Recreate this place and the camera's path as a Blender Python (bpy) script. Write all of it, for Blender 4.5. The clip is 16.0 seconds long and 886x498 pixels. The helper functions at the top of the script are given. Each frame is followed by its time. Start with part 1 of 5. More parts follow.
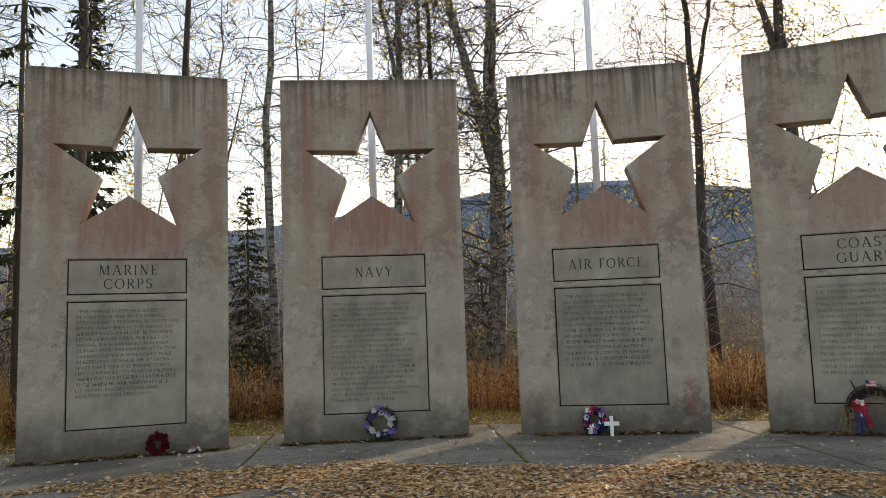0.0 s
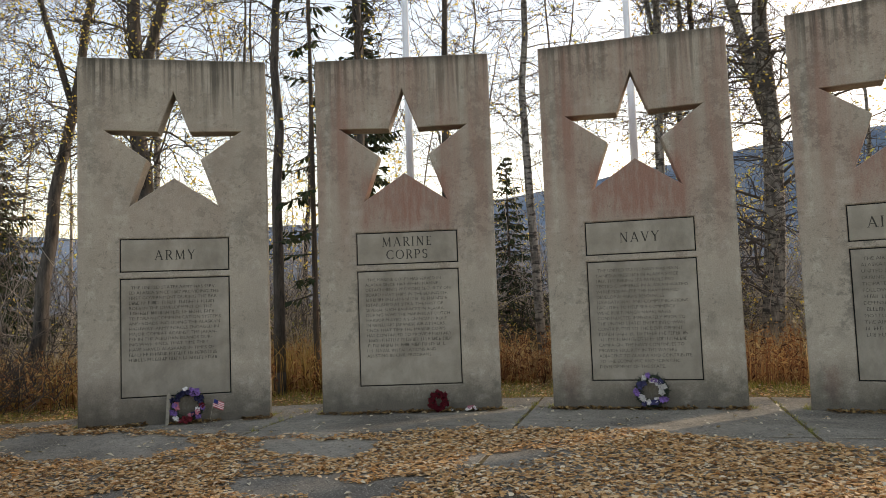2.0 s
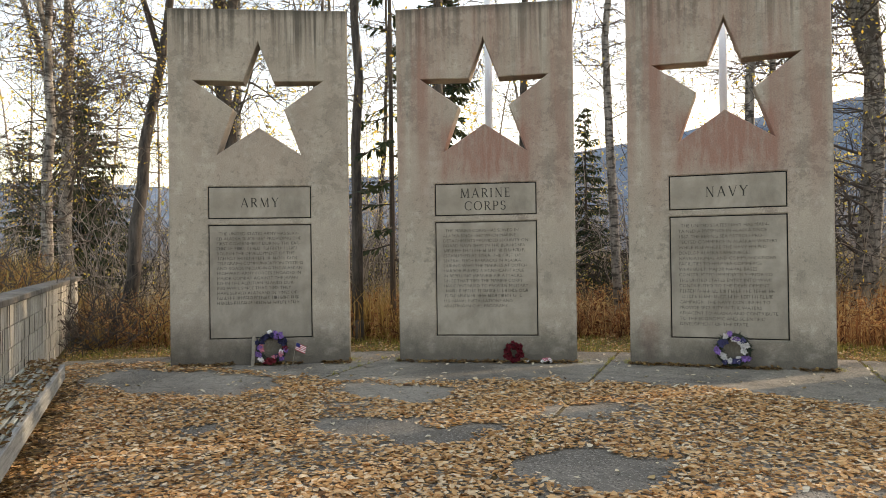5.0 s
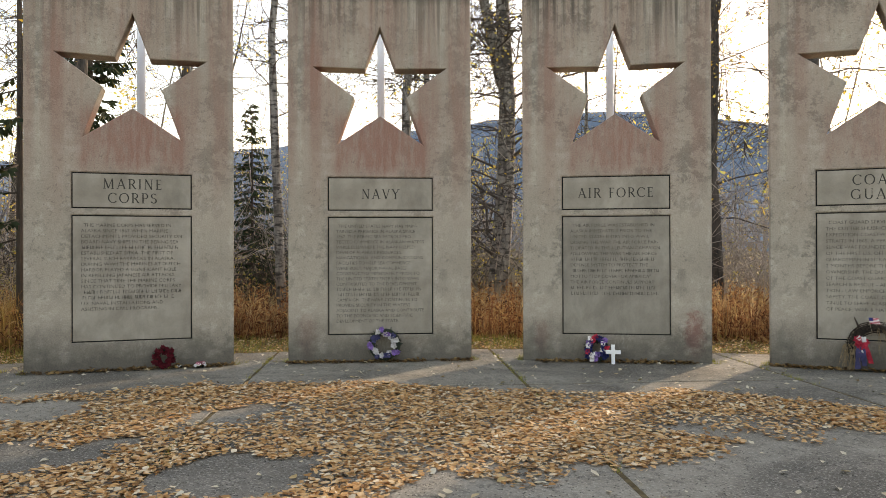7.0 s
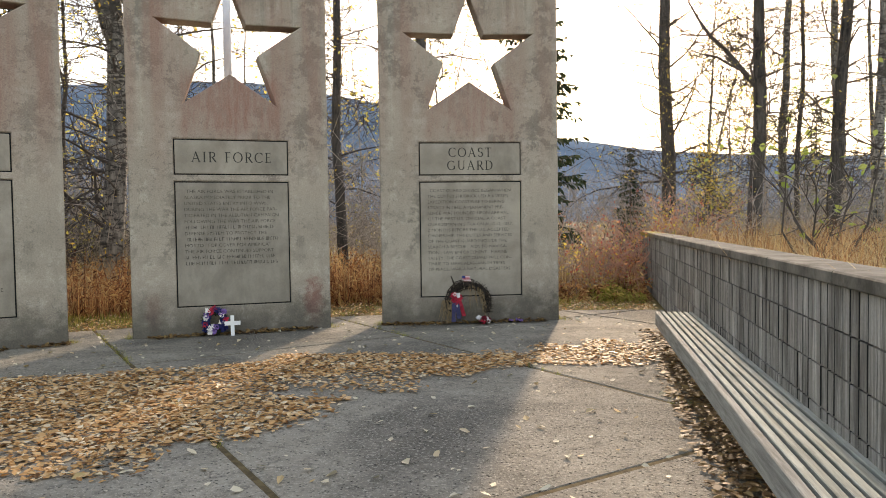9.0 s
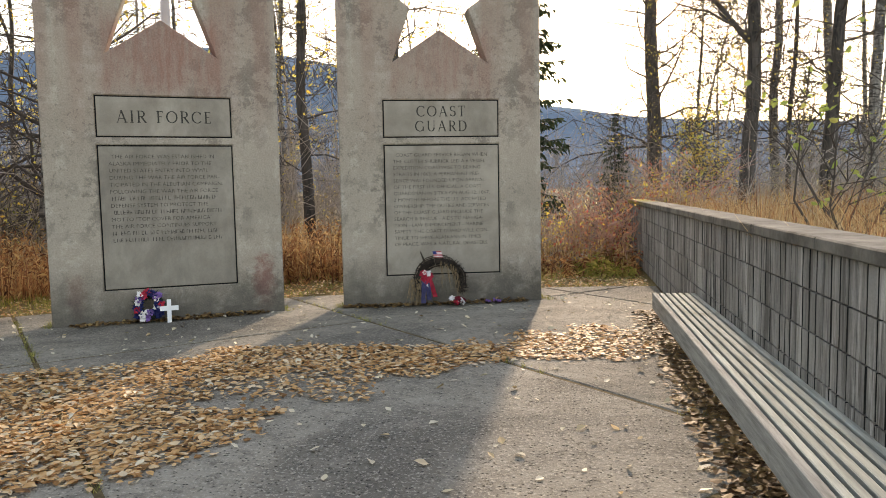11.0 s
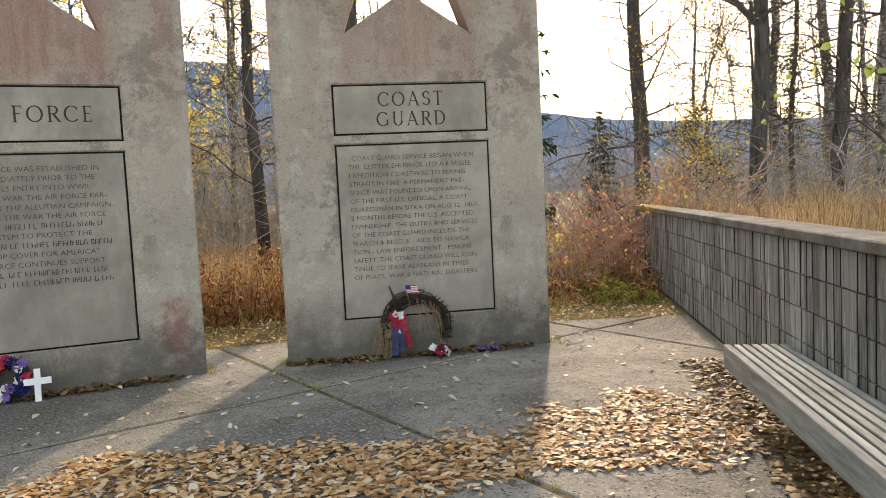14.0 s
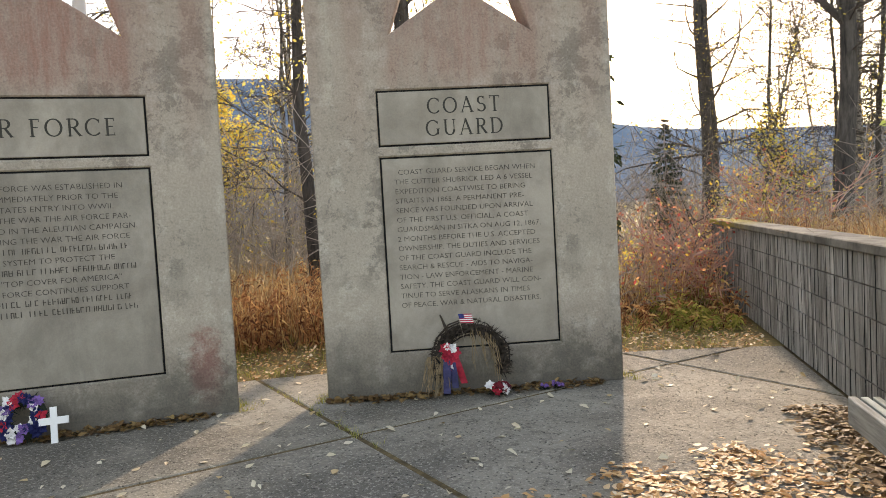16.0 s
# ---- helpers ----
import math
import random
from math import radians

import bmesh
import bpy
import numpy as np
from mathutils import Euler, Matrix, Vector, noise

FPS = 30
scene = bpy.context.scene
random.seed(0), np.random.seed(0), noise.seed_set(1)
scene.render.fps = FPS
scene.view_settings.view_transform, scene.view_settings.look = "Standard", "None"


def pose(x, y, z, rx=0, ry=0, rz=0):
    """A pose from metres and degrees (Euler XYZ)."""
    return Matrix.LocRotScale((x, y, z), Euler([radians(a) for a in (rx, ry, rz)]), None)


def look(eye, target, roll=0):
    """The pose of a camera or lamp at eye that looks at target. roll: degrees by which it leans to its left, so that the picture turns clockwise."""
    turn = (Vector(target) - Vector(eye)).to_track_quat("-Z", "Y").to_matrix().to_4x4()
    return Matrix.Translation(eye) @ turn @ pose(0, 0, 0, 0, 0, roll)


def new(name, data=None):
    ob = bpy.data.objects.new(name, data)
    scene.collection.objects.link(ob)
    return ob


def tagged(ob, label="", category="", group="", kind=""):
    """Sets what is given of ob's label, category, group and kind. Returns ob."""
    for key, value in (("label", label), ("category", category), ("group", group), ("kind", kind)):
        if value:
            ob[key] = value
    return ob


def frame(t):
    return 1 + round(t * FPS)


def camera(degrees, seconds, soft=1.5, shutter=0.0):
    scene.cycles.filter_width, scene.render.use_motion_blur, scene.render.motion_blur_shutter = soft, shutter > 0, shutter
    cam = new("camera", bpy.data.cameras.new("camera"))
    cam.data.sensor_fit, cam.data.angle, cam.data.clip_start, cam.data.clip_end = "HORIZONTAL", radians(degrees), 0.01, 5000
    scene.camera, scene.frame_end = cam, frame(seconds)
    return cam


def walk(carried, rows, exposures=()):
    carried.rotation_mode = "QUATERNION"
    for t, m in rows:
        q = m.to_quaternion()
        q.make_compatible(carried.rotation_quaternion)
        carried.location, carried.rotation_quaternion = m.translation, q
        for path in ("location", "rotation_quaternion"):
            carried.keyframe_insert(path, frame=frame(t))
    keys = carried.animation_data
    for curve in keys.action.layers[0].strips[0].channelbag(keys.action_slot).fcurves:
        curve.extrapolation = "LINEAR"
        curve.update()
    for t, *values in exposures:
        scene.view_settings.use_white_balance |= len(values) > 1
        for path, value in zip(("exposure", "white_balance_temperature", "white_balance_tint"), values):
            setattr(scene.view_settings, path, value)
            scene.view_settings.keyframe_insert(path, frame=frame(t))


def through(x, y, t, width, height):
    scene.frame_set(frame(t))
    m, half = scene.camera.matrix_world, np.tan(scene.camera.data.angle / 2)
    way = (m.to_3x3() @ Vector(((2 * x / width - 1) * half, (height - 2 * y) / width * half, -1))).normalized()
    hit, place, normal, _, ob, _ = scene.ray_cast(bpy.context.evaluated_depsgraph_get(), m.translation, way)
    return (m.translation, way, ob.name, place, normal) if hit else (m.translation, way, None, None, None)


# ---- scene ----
cam = camera(62.7, 16.0, soft=0.6)
PATH = [
    (0, (0.237, 0.02, 1.452), (-1.079, 1.512, 1.66), -2.0),
    (0.5, (0.211, -0.018, 1.472), (-1.274, 1.308, 1.669), -2.2),
    (1, (0.208, -0.052, 1.468), (-1.406, 1.115, 1.65), -2.0),
    (1.5, (0.177, -0.063, 1.474), (-1.508, 1.003, 1.63), -1.9),
    (2, (0.162, -0.091, 1.461), (-1.588, 0.867, 1.601), -2.1),
    (2.5, (0.158, -0.121, 1.456), (-1.641, 0.743, 1.584), -2.0),
    (3, (0.138, -0.129, 1.453), (-1.686, 0.689, 1.536), -1.7),
    (5.5, (0.114, -0.177, 1.435), (-1.721, 0.619, 1.436), -0.6),
    (6, (0.094, -0.108, 1.423), (-1.621, 0.921, 1.428), -0.6),
    (6.5, (0.084, -0.039, 1.413), (-1.454, 1.239, 1.421), -0.4),
    (7, (0.128, 0.046, 1.425), (-1.202, 1.539, 1.433), -0.2),
    (7.5, (0.131, 0.126, 1.435), (-1.001, 1.775, 1.432), -0.5),
    (8, (0.15, 0.189, 1.415), (-0.765, 1.967, 1.377), -1.1),
    (8.5, (0.177, 0.276, 1.373), (-0.462, 2.17, 1.29), -1.4),
    (9, (0.234, 0.385, 1.343), (-0.245, 2.326, 1.27), -0.8),
    (9.2, (0.261, 0.445, 1.338), (-0.183, 2.394, 1.268), -0.7),
    (11.3, (0.066, 1.701, 1.356), (-0.365, 3.644, 1.16), -1.2),
    (11.5, (0.018, 1.843, 1.338), (-0.42, 3.782, 1.125), -1.0),
    (12, (-0.055, 2.182, 1.359), (-0.493, 4.122, 1.148), -0.4),
    (12.5, (-0.1, 2.536, 1.377), (-0.52, 4.481, 1.174), -1.0),
    (13, (-0.166, 2.878, 1.359), (-0.575, 4.826, 1.161), -1.4),
    (13.5, (-0.279, 3.25, 1.398), (-0.621, 5.212, 1.219), -2.1),
    (14, (-0.322, 3.569, 1.404), (-0.687, 5.53, 1.258), -2.8),
    (14.5, (-0.358, 3.848, 1.4), (-0.765, 5.801, 1.247), -2.3),
    (15, (-0.428, 4.09, 1.435), (-0.81, 6.048, 1.292), -1.7),
    (15.5, (-0.455, 4.221, 1.441), (-0.867, 6.175, 1.322), -2.3),
    (16, (-0.446, 4.275, 1.447), (-0.965, 6.204, 1.342), -3.2),
]
EXPOSURES = [(0.0, 1.3, 10200, 19), (2.5, 1.54, 10700, 20), (5.5, 1.93, 11000, 20), (9.0, 1.92, 10600, 20), (16.0, 2.12, 10300, 20)]
walk(cam, [(t, look(eye, target, roll)) for t, eye, target, roll in PATH], EXPOSURES)

# ---- world and sun ----
SUN_EL, SUN_AZ = 23.0, -1.2            # degrees above the horizon, degrees east of +y
world = bpy.data.worlds.new("sky")
scene.world = world
world.use_nodes = True
wt = world.node_tree
sky = wt.nodes.new("ShaderNodeTexSky")
sky.sky_type, sky.sun_disc = "NISHITA", False
sky.sun_elevation, sky.sun_rotation = radians(SUN_EL), radians(SUN_AZ)
sky.air_density, sky.dust_density, sky.ozone_density = 1.0, 0.5, 1.0
wt.nodes["Background"].inputs["Strength"].default_value = 0.15
wt.links.new(sky.outputs[0], wt.nodes["Background"].inputs["Color"])

sun_data = bpy.data.lights.new("sun", "SUN")
sun_data.energy, sun_data.angle, sun_data.color = 1.08, radians(1.8), (1.0, 0.995, 0.985)
sun = new("sun", sun_data)
sx, sy = math.sin(radians(SUN_AZ)), math.cos(radians(SUN_AZ))
sun.matrix_world = look((60 * sx, 60 * sy, 60 * math.tan(radians(SUN_EL))), (0, 0, 0))

# ---- materials ----


class Nodes:
    """A small builder of node materials."""

    def __init__(self, name, rough=0.9, metal=0.0, spec=0.3):
        self.mat = bpy.data.materials.new(name)
        self.mat.use_nodes = True
        self.t = self.mat.node_tree
        self.b = self.t.nodes["Principled BSDF"]
        self.b.inputs["Roughness"].default_value = rough
        self.b.inputs["Metallic"].default_value = metal
        self.b.inputs["Specular IOR Level"].default_value = spec

    def node(self, kind, **values):
        n = self.t.nodes.new(kind)
        for key, value in values.items():
            n.inputs[key.replace("_", " ")].default_value = value
        return n

    def link(self, a, b):
        self.t.links.new(a, b)

    def coords(self, space="Object", scale=(1, 1, 1)):
        c = self.node("ShaderNodeTexCoord")
        m = self.node("ShaderNodeMapping")
        m.inputs["Scale"].default_value = scale
        self.link(c.outputs[space], m.inputs["Vector"])
        return m.outputs[0]

    def noise(self, at, scale, detail=5.0, rough=0.6, distortion=0.0):
        n = self.node("ShaderNodeTexNoise", Scale=scale, Detail=detail, Roughness=rough, Distortion=distortion)
        self.link(at, n.inputs["Vector"])
        return n.outputs["Fac"]

    def ramp(self, value, *stops):
        r = self.node("ShaderNodeValToRGB")
        e = r.color_ramp.elements
        while len(e) < len(stops):
            e.new(0.5)
        for k, (p, c) in enumerate(stops):
            e[k].position = p
            e[k].color = (*c, 1) if not isinstance(c, (int, float)) else (c, c, c, 1)
        self.link(value, r.inputs["Fac"])
        return r.outputs["Color"]

    def mix(self, fac, a, b, blend="MIX"):
        m = self.node("ShaderNodeMix")
        m.data_type, m.blend_type = "RGBA", blend
        for key, v in ((0, fac), (6, a), (7, b)):
            if isinstance(v, (int, float)):
                m.inputs[key].default_value = v if key == 0 else (v, v, v, 1)
            elif isinstance(v, tuple):
                m.inputs[key].default_value = (*v, 1)
            else:
                self.link(v, m.inputs[key])
        return m.outputs[2]

    def math(self, op, a, b=0.0):
        m = self.node("ShaderNodeMath")
        m.operation = op
        for key, v in ((0, a), (1, b)):
            if isinstance(v, (int, float)):
                m.inputs[key].default_value = v
            else:
                self.link(v, m.inputs[key])
        return m.outputs[0]

    def axis(self, at, k):
        s = self.node("ShaderNodeSeparateXYZ")
        self.link(at, s.inputs[0])
        return s.outputs[k]

    def span(self, value, lo, hi):
        m = self.node("ShaderNodeMapRange")
        m.inputs["From Min"].default_value, m.inputs["From Max"].default_value = lo, hi
        self.link(value, m.inputs["Value"])
        return m.outputs[0]

    def island(self):
        return self.node("ShaderNodeNewGeometry").outputs["Random Per Island"]

    def each(self):
        return self.node("ShaderNodeObjectInfo").outputs["Random"]

    def bump(self, height, strength=0.4, distance=0.01):
        b = self.node("ShaderNodeBump", Strength=strength, Distance=distance)
        self.link(height, b.inputs["Height"])
        self.link(b.outputs[0], self.b.inputs["Normal"])

    def done(self, colour):
        if isinstance(colour, tuple):
            self.b.inputs["Base Color"].default_value = (*colour, 1)
        else:
            self.link(colour, self.b.inputs["Base Color"])
        return self.mat


def cast_concrete(name, red, streaks=1.0, patch=0.5, spots=()):
    """Weathered board-smooth concrete: grey with reddish iron stains, dark runs from the top edge and blotches."""
    n = Nodes(name, 0.92)
    at = n.coords()
    base = n.ramp(n.noise(at, 1.3, 6, 0.65), (0.3, (0.31, 0.262, 0.212)), (0.7, (0.45, 0.39, 0.32)))
    blotch = n.noise(at, 2.6, 9, 0.78)
    base = n.mix(n.math("MULTIPLY", n.ramp(blotch, (0.49, 0.0), (0.535, min(0.95, patch * 1.5))), n.ramp(n.noise(n.coords(scale=(1, 1, 0.8)), 1.3, 3), (0.42, 0.1), (0.56, 1.0))), base, (0.215, 0.19, 0.157))
    pale = n.noise(at, 3.6, 9, 0.78)
    base = n.mix(n.ramp(pale, (0.53, 0.0), (0.6, 0.38)), base, (0.52, 0.47, 0.405))
    where = n.ramp(n.noise(at, 0.9, 4, 0.6), (0.42, 0.15), (0.58, 1.0))
    crust = n.noise(at, 16, 7, 0.78, 0.5)
    base = n.mix(n.math("MULTIPLY", n.ramp(crust, (0.55, 0.0), (0.6, 0.6)), where), base, (0.16, 0.143, 0.12))
    x, z = n.axis(at, 0), n.axis(at, 2)
    # red runs under the star and down the face
    runs = n.noise(n.coords(scale=(3.2, 1, 0.22)), 1.0, 5, 0.6)
    under = n.math("MULTIPLY", n.span(n.math("ABSOLUTE", x), 0.66, 0.5), n.math("MULTIPLY", n.span(z, 3.3, 3.1), n.span(z, 2.3, 2.55)))
    broad = n.ramp(runs, (0.42, 0.0), (0.66, 1.0))
    stain = n.math("MULTIPLY", n.math("ADD", n.math("MULTIPLY", under, n.ramp(n.noise(n.coords(scale=(4, 1, 0.8)), 1.6, 7, 0.75), (0.36, 0.2), (0.6, 0.85))), n.math("MULTIPLY", n.math("MULTIPLY", broad, n.span(z, 1.6, 3.6)), 0.78)), red)
    base = n.mix(stain, base, (0.3, 0.16, 0.125))
    ragged = n.math("MULTIPLY", n.math("SUBTRACT", n.noise(at, 7.0, 9, 0.8), 0.5), 7.0)
    for sx_, sz_, rx_, rz_, deep in spots:
        dx = n.math("DIVIDE", n.math("SUBTRACT", x, sx_), rx_)
        dz = n.math("DIVIDE", n.math("SUBTRACT", z, sz_), rz_)
        dist = n.math("ADD", n.math("ADD", n.math("MULTIPLY", dx, dx), n.math("MULTIPLY", dz, dz)), ragged)
        base = n.mix(n.math("MULTIPLY", n.span(dist, 1.5, 0.0), deep), base, (0.23, 0.055, 0.045))
    # dark runs from the top edge
    thin = n.noise(n.coords(scale=(16, 1, 0.35)), 1.0, 3, 0.6)
    wide = n.noise(n.coords(scale=(4, 1, 0.1)), 1.0, 2)
    reach = n.span(n.math("ADD", z, n.math("MULTIPLY", wide, 2.0)), 5.1, 5.75)
    drip = n.math("MULTIPLY", n.math("MULTIPLY", n.ramp(thin, (0.42, 0.0), (0.6, 1.0)), reach), 0.75 * streaks)
    base = n.mix(drip, base, (0.075, 0.068, 0.056))
    lip = n.math("MULTIPLY", n.span(n.math("ADD", z, n.math("MULTIPLY", thin, 0.12)), 4.72, 4.84), 0.6)
    base = n.mix(lip, base, (0.06, 0.056, 0.045))
    # splash dirt with lichen at the foot
    foot = n.math("ADD", z, n.math("MULTIPLY", n.noise(at, 3.5, 8, 0.75), 0.9))
    base = n.mix(n.math("MULTIPLY", n.span(foot, 1.05, 0.55), 0.85), base, (0.1, 0.09, 0.072))
    fine = n.noise(at, 60, 4, 0.7)
    base = n.mix(0.6, base, n.ramp(fine, (0.25, 0.3), (0.75, 0.75)), "OVERLAY")
    n.bump(n.math("ADD", n.math("MULTIPLY", pale, 0.6), fine), 0.35, 0.006)
    return n.done(base)


def panel_stone(name, wet=0.0):
    """Smooth concrete panel; wet spreads its dark damp stains."""
    n = Nodes(name, 0.8)
    at = n.coords()
    base = n.ramp(n.noise(at, 1.8, 7, 0.66, 0.4), (0.34, (0.25, 0.216, 0.176)), (0.62, (0.385, 0.34, 0.282)))
    damp = n.noise(n.coords(scale=(1.6, 1, 0.8)), 1.6, 8, 0.72, 0.3)
    base = n.mix(n.ramp(damp, (0.46 - wet * 0.2, 0.0), (0.68 - wet * 0.1, 0.5 + wet * 0.2)), base, (0.17, 0.152, 0.125))
    fine = n.noise(at, 90, 3, 0.7)
    base = n.mix(0.25, base, n.ramp(fine, (0.25, 0.4), (0.75, 0.7)), "OVERLAY")
    n.bump(fine, 0.2, 0.003)
    return n.done(base)


def plain(name, colour, rough=0.85, vary=0.25, scale=8.0, island=0.0, metal=0.0, each=0.0, spec=0.3):
    """A colour with grain at two scales; island or each vary it from piece to piece."""
    n = Nodes(name, rough, metal, spec)
    at = n.coords()
    dark = tuple(c * (1 - vary) for c in colour)
    light = tuple(min(1, c * (1 + vary)) for c in colour)
    base = n.ramp(n.noise(at, scale, 5, 0.65), (0.3, dark), (0.7, light))
    if island:
        base = n.mix(island, base, n.ramp(n.island(), (0.0, 0.15), (1.0, 0.85)), "OVERLAY")
    if each:
        base = n.mix(each, base, n.ramp(n.each(), (0.0, 0.2), (1.0, 0.8)), "OVERLAY")
    n.bump(n.noise(at, scale * 7, 4, 0.7), 0.3, 0.004)
    return n.done(base)


def leafy(name, stops, through=0.35, rough=0.7):
    """Leaves of several colours, one to each leaf, thin enough for the sun to shine through."""
    n = Nodes(name, rough, 0.0, 0.25)
    colour = n.ramp(n.island(), *stops)
    n.done(colour)
    tr = n.node("ShaderNodeBsdfTranslucent")
    n.link(colour, tr.inputs["Color"])
    mx = n.node("ShaderNodeMixShader")
    mx.inputs[0].default_value = through
    n.link(n.b.outputs[0], mx.inputs[1])
    n.link(tr.outputs[0], mx.inputs[2])
    n.link(mx.outputs[0], n.t.nodes["Material Output"].inputs["Surface"])
    return n.mat


def paving_concrete():
    """Old broom-finished concrete, worn to the aggregate, with damp patches."""
    n = Nodes("paving_concrete", 0.86)
    at = n.coords()
    base = n.ramp(n.noise(at, 0.7, 8, 0.72), (0.32, (0.22, 0.198, 0.157)), (0.68, (0.4, 0.36, 0.29)))
    damp = n.noise(at, 0.4, 6, 0.62, 0.8)
    base = n.mix(n.ramp(damp, (0.47, 0.0), (0.6, 0.66)), base, (0.085, 0.077, 0.064))
    blot = n.noise(at, 9, 7, 0.75)
    base = n.mix(n.ramp(blot, (0.5, 0.0), (0.62, 0.6)), base, (0.12, 0.11, 0.09))
    stones = n.node("ShaderNodeTexVoronoi", Scale=38.0)
    n.link(at, stones.inputs["Vector"])
    pit = n.ramp(stones.outputs["Distance"], (0.14, 1.0), (0.3, 0.0))
    some = n.math("MULTIPLY", pit, n.ramp(n.noise(at, 11, 6, 0.8), (0.43, 0.0), (0.52, 1.0)))
    base = n.mix(n.math("MULTIPLY", some, 0.95), base, (0.045, 0.04, 0.034))
    grit = n.noise(at, 42, 3, 0.8)
    base = n.mix(n.ramp(grit, (0.54, 0.0), (0.62, 0.7)), base, (0.5, 0.455, 0.375))
    n.bump(n.math("ADD", grit, n.math("SUBTRACT", n.math("MULTIPLY", blot, 1.2), n.math("MULTIPLY", some, 1.4))), 0.9, 0.012)
    return n.done(base)


def block_concrete(name, low, high, dirt):
    """Grey block: each a little different, with rain runs that go down through the courses."""
    n = Nodes(name, 0.93)
    obj = n.coords()

    def place(scale):
        m = n.node("ShaderNodeMapping")
        m.inputs["Scale"].default_value = scale
        n.link(n.node("ShaderNodeNewGeometry").outputs["Position"], m.inputs["Vector"])
        return m.outputs[0]

    base = n.ramp(n.each(), (0.0, low), (1.0, high))
    run = n.noise(place((8, 8, 0.8)), 1.0, 6, 0.75)
    base = n.mix(n.ramp(run, (0.46, 0.0), (0.6, dirt)), base, (0.085, 0.08, 0.072))
    pale = n.noise(place((6, 6, 0.4)), 1.7, 5, 0.75)
    base = n.mix(n.ramp(pale, (0.52, 0.0), (0.64, 0.7)), base, (0.58, 0.56, 0.52))
    fine = n.noise(obj, 70, 4, 0.75)
    base = n.mix(0.45, base, n.ramp(fine, (0.25, 0.35), (0.75, 0.75)), "OVERLAY")
    n.bump(fine, 0.5, 0.006)
    return n.done(base)


def bark(name, light, dark, bands):
    """Bark; bands above zero gives the pale birch bark with dark cross marks and black scars."""
    n = Nodes(name, 0.9)
    at = n.coords()
    base = n.ramp(n.noise(n.coords(scale=(6, 6, 1.2)), 1.5, 6, 0.7), (0.35, dark), (0.68, light))
    if bands:
        marks = n.noise(n.coords(scale=(3, 3, 9)), 1.6, 5, 0.7)
        base = n.mix(n.ramp(marks, (0.5, 0.0), (0.58, bands)), base, (0.045, 0.04, 0.036))
        scar = n.noise(at, 1.5, 4, 0.7)
        base = n.mix(n.ramp(scar, (0.55, 0.0), (0.62, 0.8)), base, (0.06, 0.053, 0.047))
    n.bump(n.noise(n.coords(scale=(10, 10, 2.0)), 2.0, 5, 0.7), 0.7, 0.02)
    return n.done(base)


def ground_soil():
    n = Nodes("ground_soil", 0.95)
    at = n.coords()
    base = n.ramp(n.noise(at, 0.5, 8, 0.7), (0.3, (0.09, 0.068, 0.032)), (0.5, (0.2, 0.145, 0.06)), (0.7, (0.2, 0.195, 0.065)))
    litter = n.noise(at, 22, 4, 0.8)
    base = n.mix(n.ramp(litter, (0.5, 0.0), (0.6, 0.8)), base, (0.33, 0.225, 0.085))
    n.bump(litter, 0.8, 0.03)
    return n.done(base)


def hazy_hill_forest():
    n = Nodes("hazy_hill_forest", 1.0, 0.0, 0.0)
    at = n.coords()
    # blue distance haze is put into the forest's base colour
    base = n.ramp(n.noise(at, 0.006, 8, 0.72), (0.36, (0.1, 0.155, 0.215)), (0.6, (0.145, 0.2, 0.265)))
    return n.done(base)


def wood(name, light, dark):
    n = Nodes(name, 0.8)
    grain = n.noise(n.coords(scale=(1.2, 14, 14)), 2.0, 6, 0.7, 0.3)
    base = n.ramp(grain, (0.35, dark), (0.62, light))
    base = n.mix(0.4, base, n.ramp(n.each(), (0.0, 0.3), (1.0, 0.72)), "OVERLAY")
    moss = n.noise(n.coords(), 3.0, 6, 0.7)
    base = n.mix(n.ramp(moss, (0.6, 0.0), (0.68, 0.5)), base, (0.16, 0.155, 0.095))
    n.bump(grain, 0.5, 0.004)
    return n.done(base)


PAVING, SOIL, HILL = paving_concrete(), ground_soil(), hazy_hill_forest()
BLOCK = block_concrete("block_concrete", (0.22, 0.212, 0.195), (0.3, 0.29, 0.27), 0.85)
# left wall's paler copy: its sun-facing brightness is put into the colour too
LIT_PALEBLOCK = block_concrete("lit_pale_block_concrete", (0.37, 0.355, 0.3), (0.46, 0.445, 0.385), 0.5)
PANEL = panel_stone("panel_concrete")
TEXT_PANELS = [panel_stone("text_panel_concrete", wet) for wet in (0.4, 0.05, 0.4, 0.8, 0.0)]
CUT = plain("cut_letters", (0.05, 0.047, 0.04), 0.95)
CUT_FAINT = plain("shallow_cut_letters", (0.07, 0.062, 0.052), 0.95)
GROOVE_SHADE = plain("black_groove_shade", (0.012, 0.011, 0.01), 0.95)


def cap_concrete():
    """Dark weathered coping, yellow with moss towards its far end."""
    n = Nodes("cap_concrete", 0.95)
    at = n.node("ShaderNodeNewGeometry").outputs["Position"]
    base = n.ramp(n.noise(at, 3.0, 7, 0.75), (0.35, (0.075, 0.07, 0.058)), (0.65, (0.23, 0.215, 0.185)))
    moss = n.math("MULTIPLY", n.span(n.axis(at, 1), 12.6, 14.6), n.ramp(n.noise(at, 7.0, 6, 0.7), (0.36, 0.0), (0.5, 1.0)))
    base = n.mix(moss, base, (0.36, 0.27, 0.035))
    n.bump(n.noise(at, 45, 5, 0.75), 0.5, 0.006)
    return n.done(base)


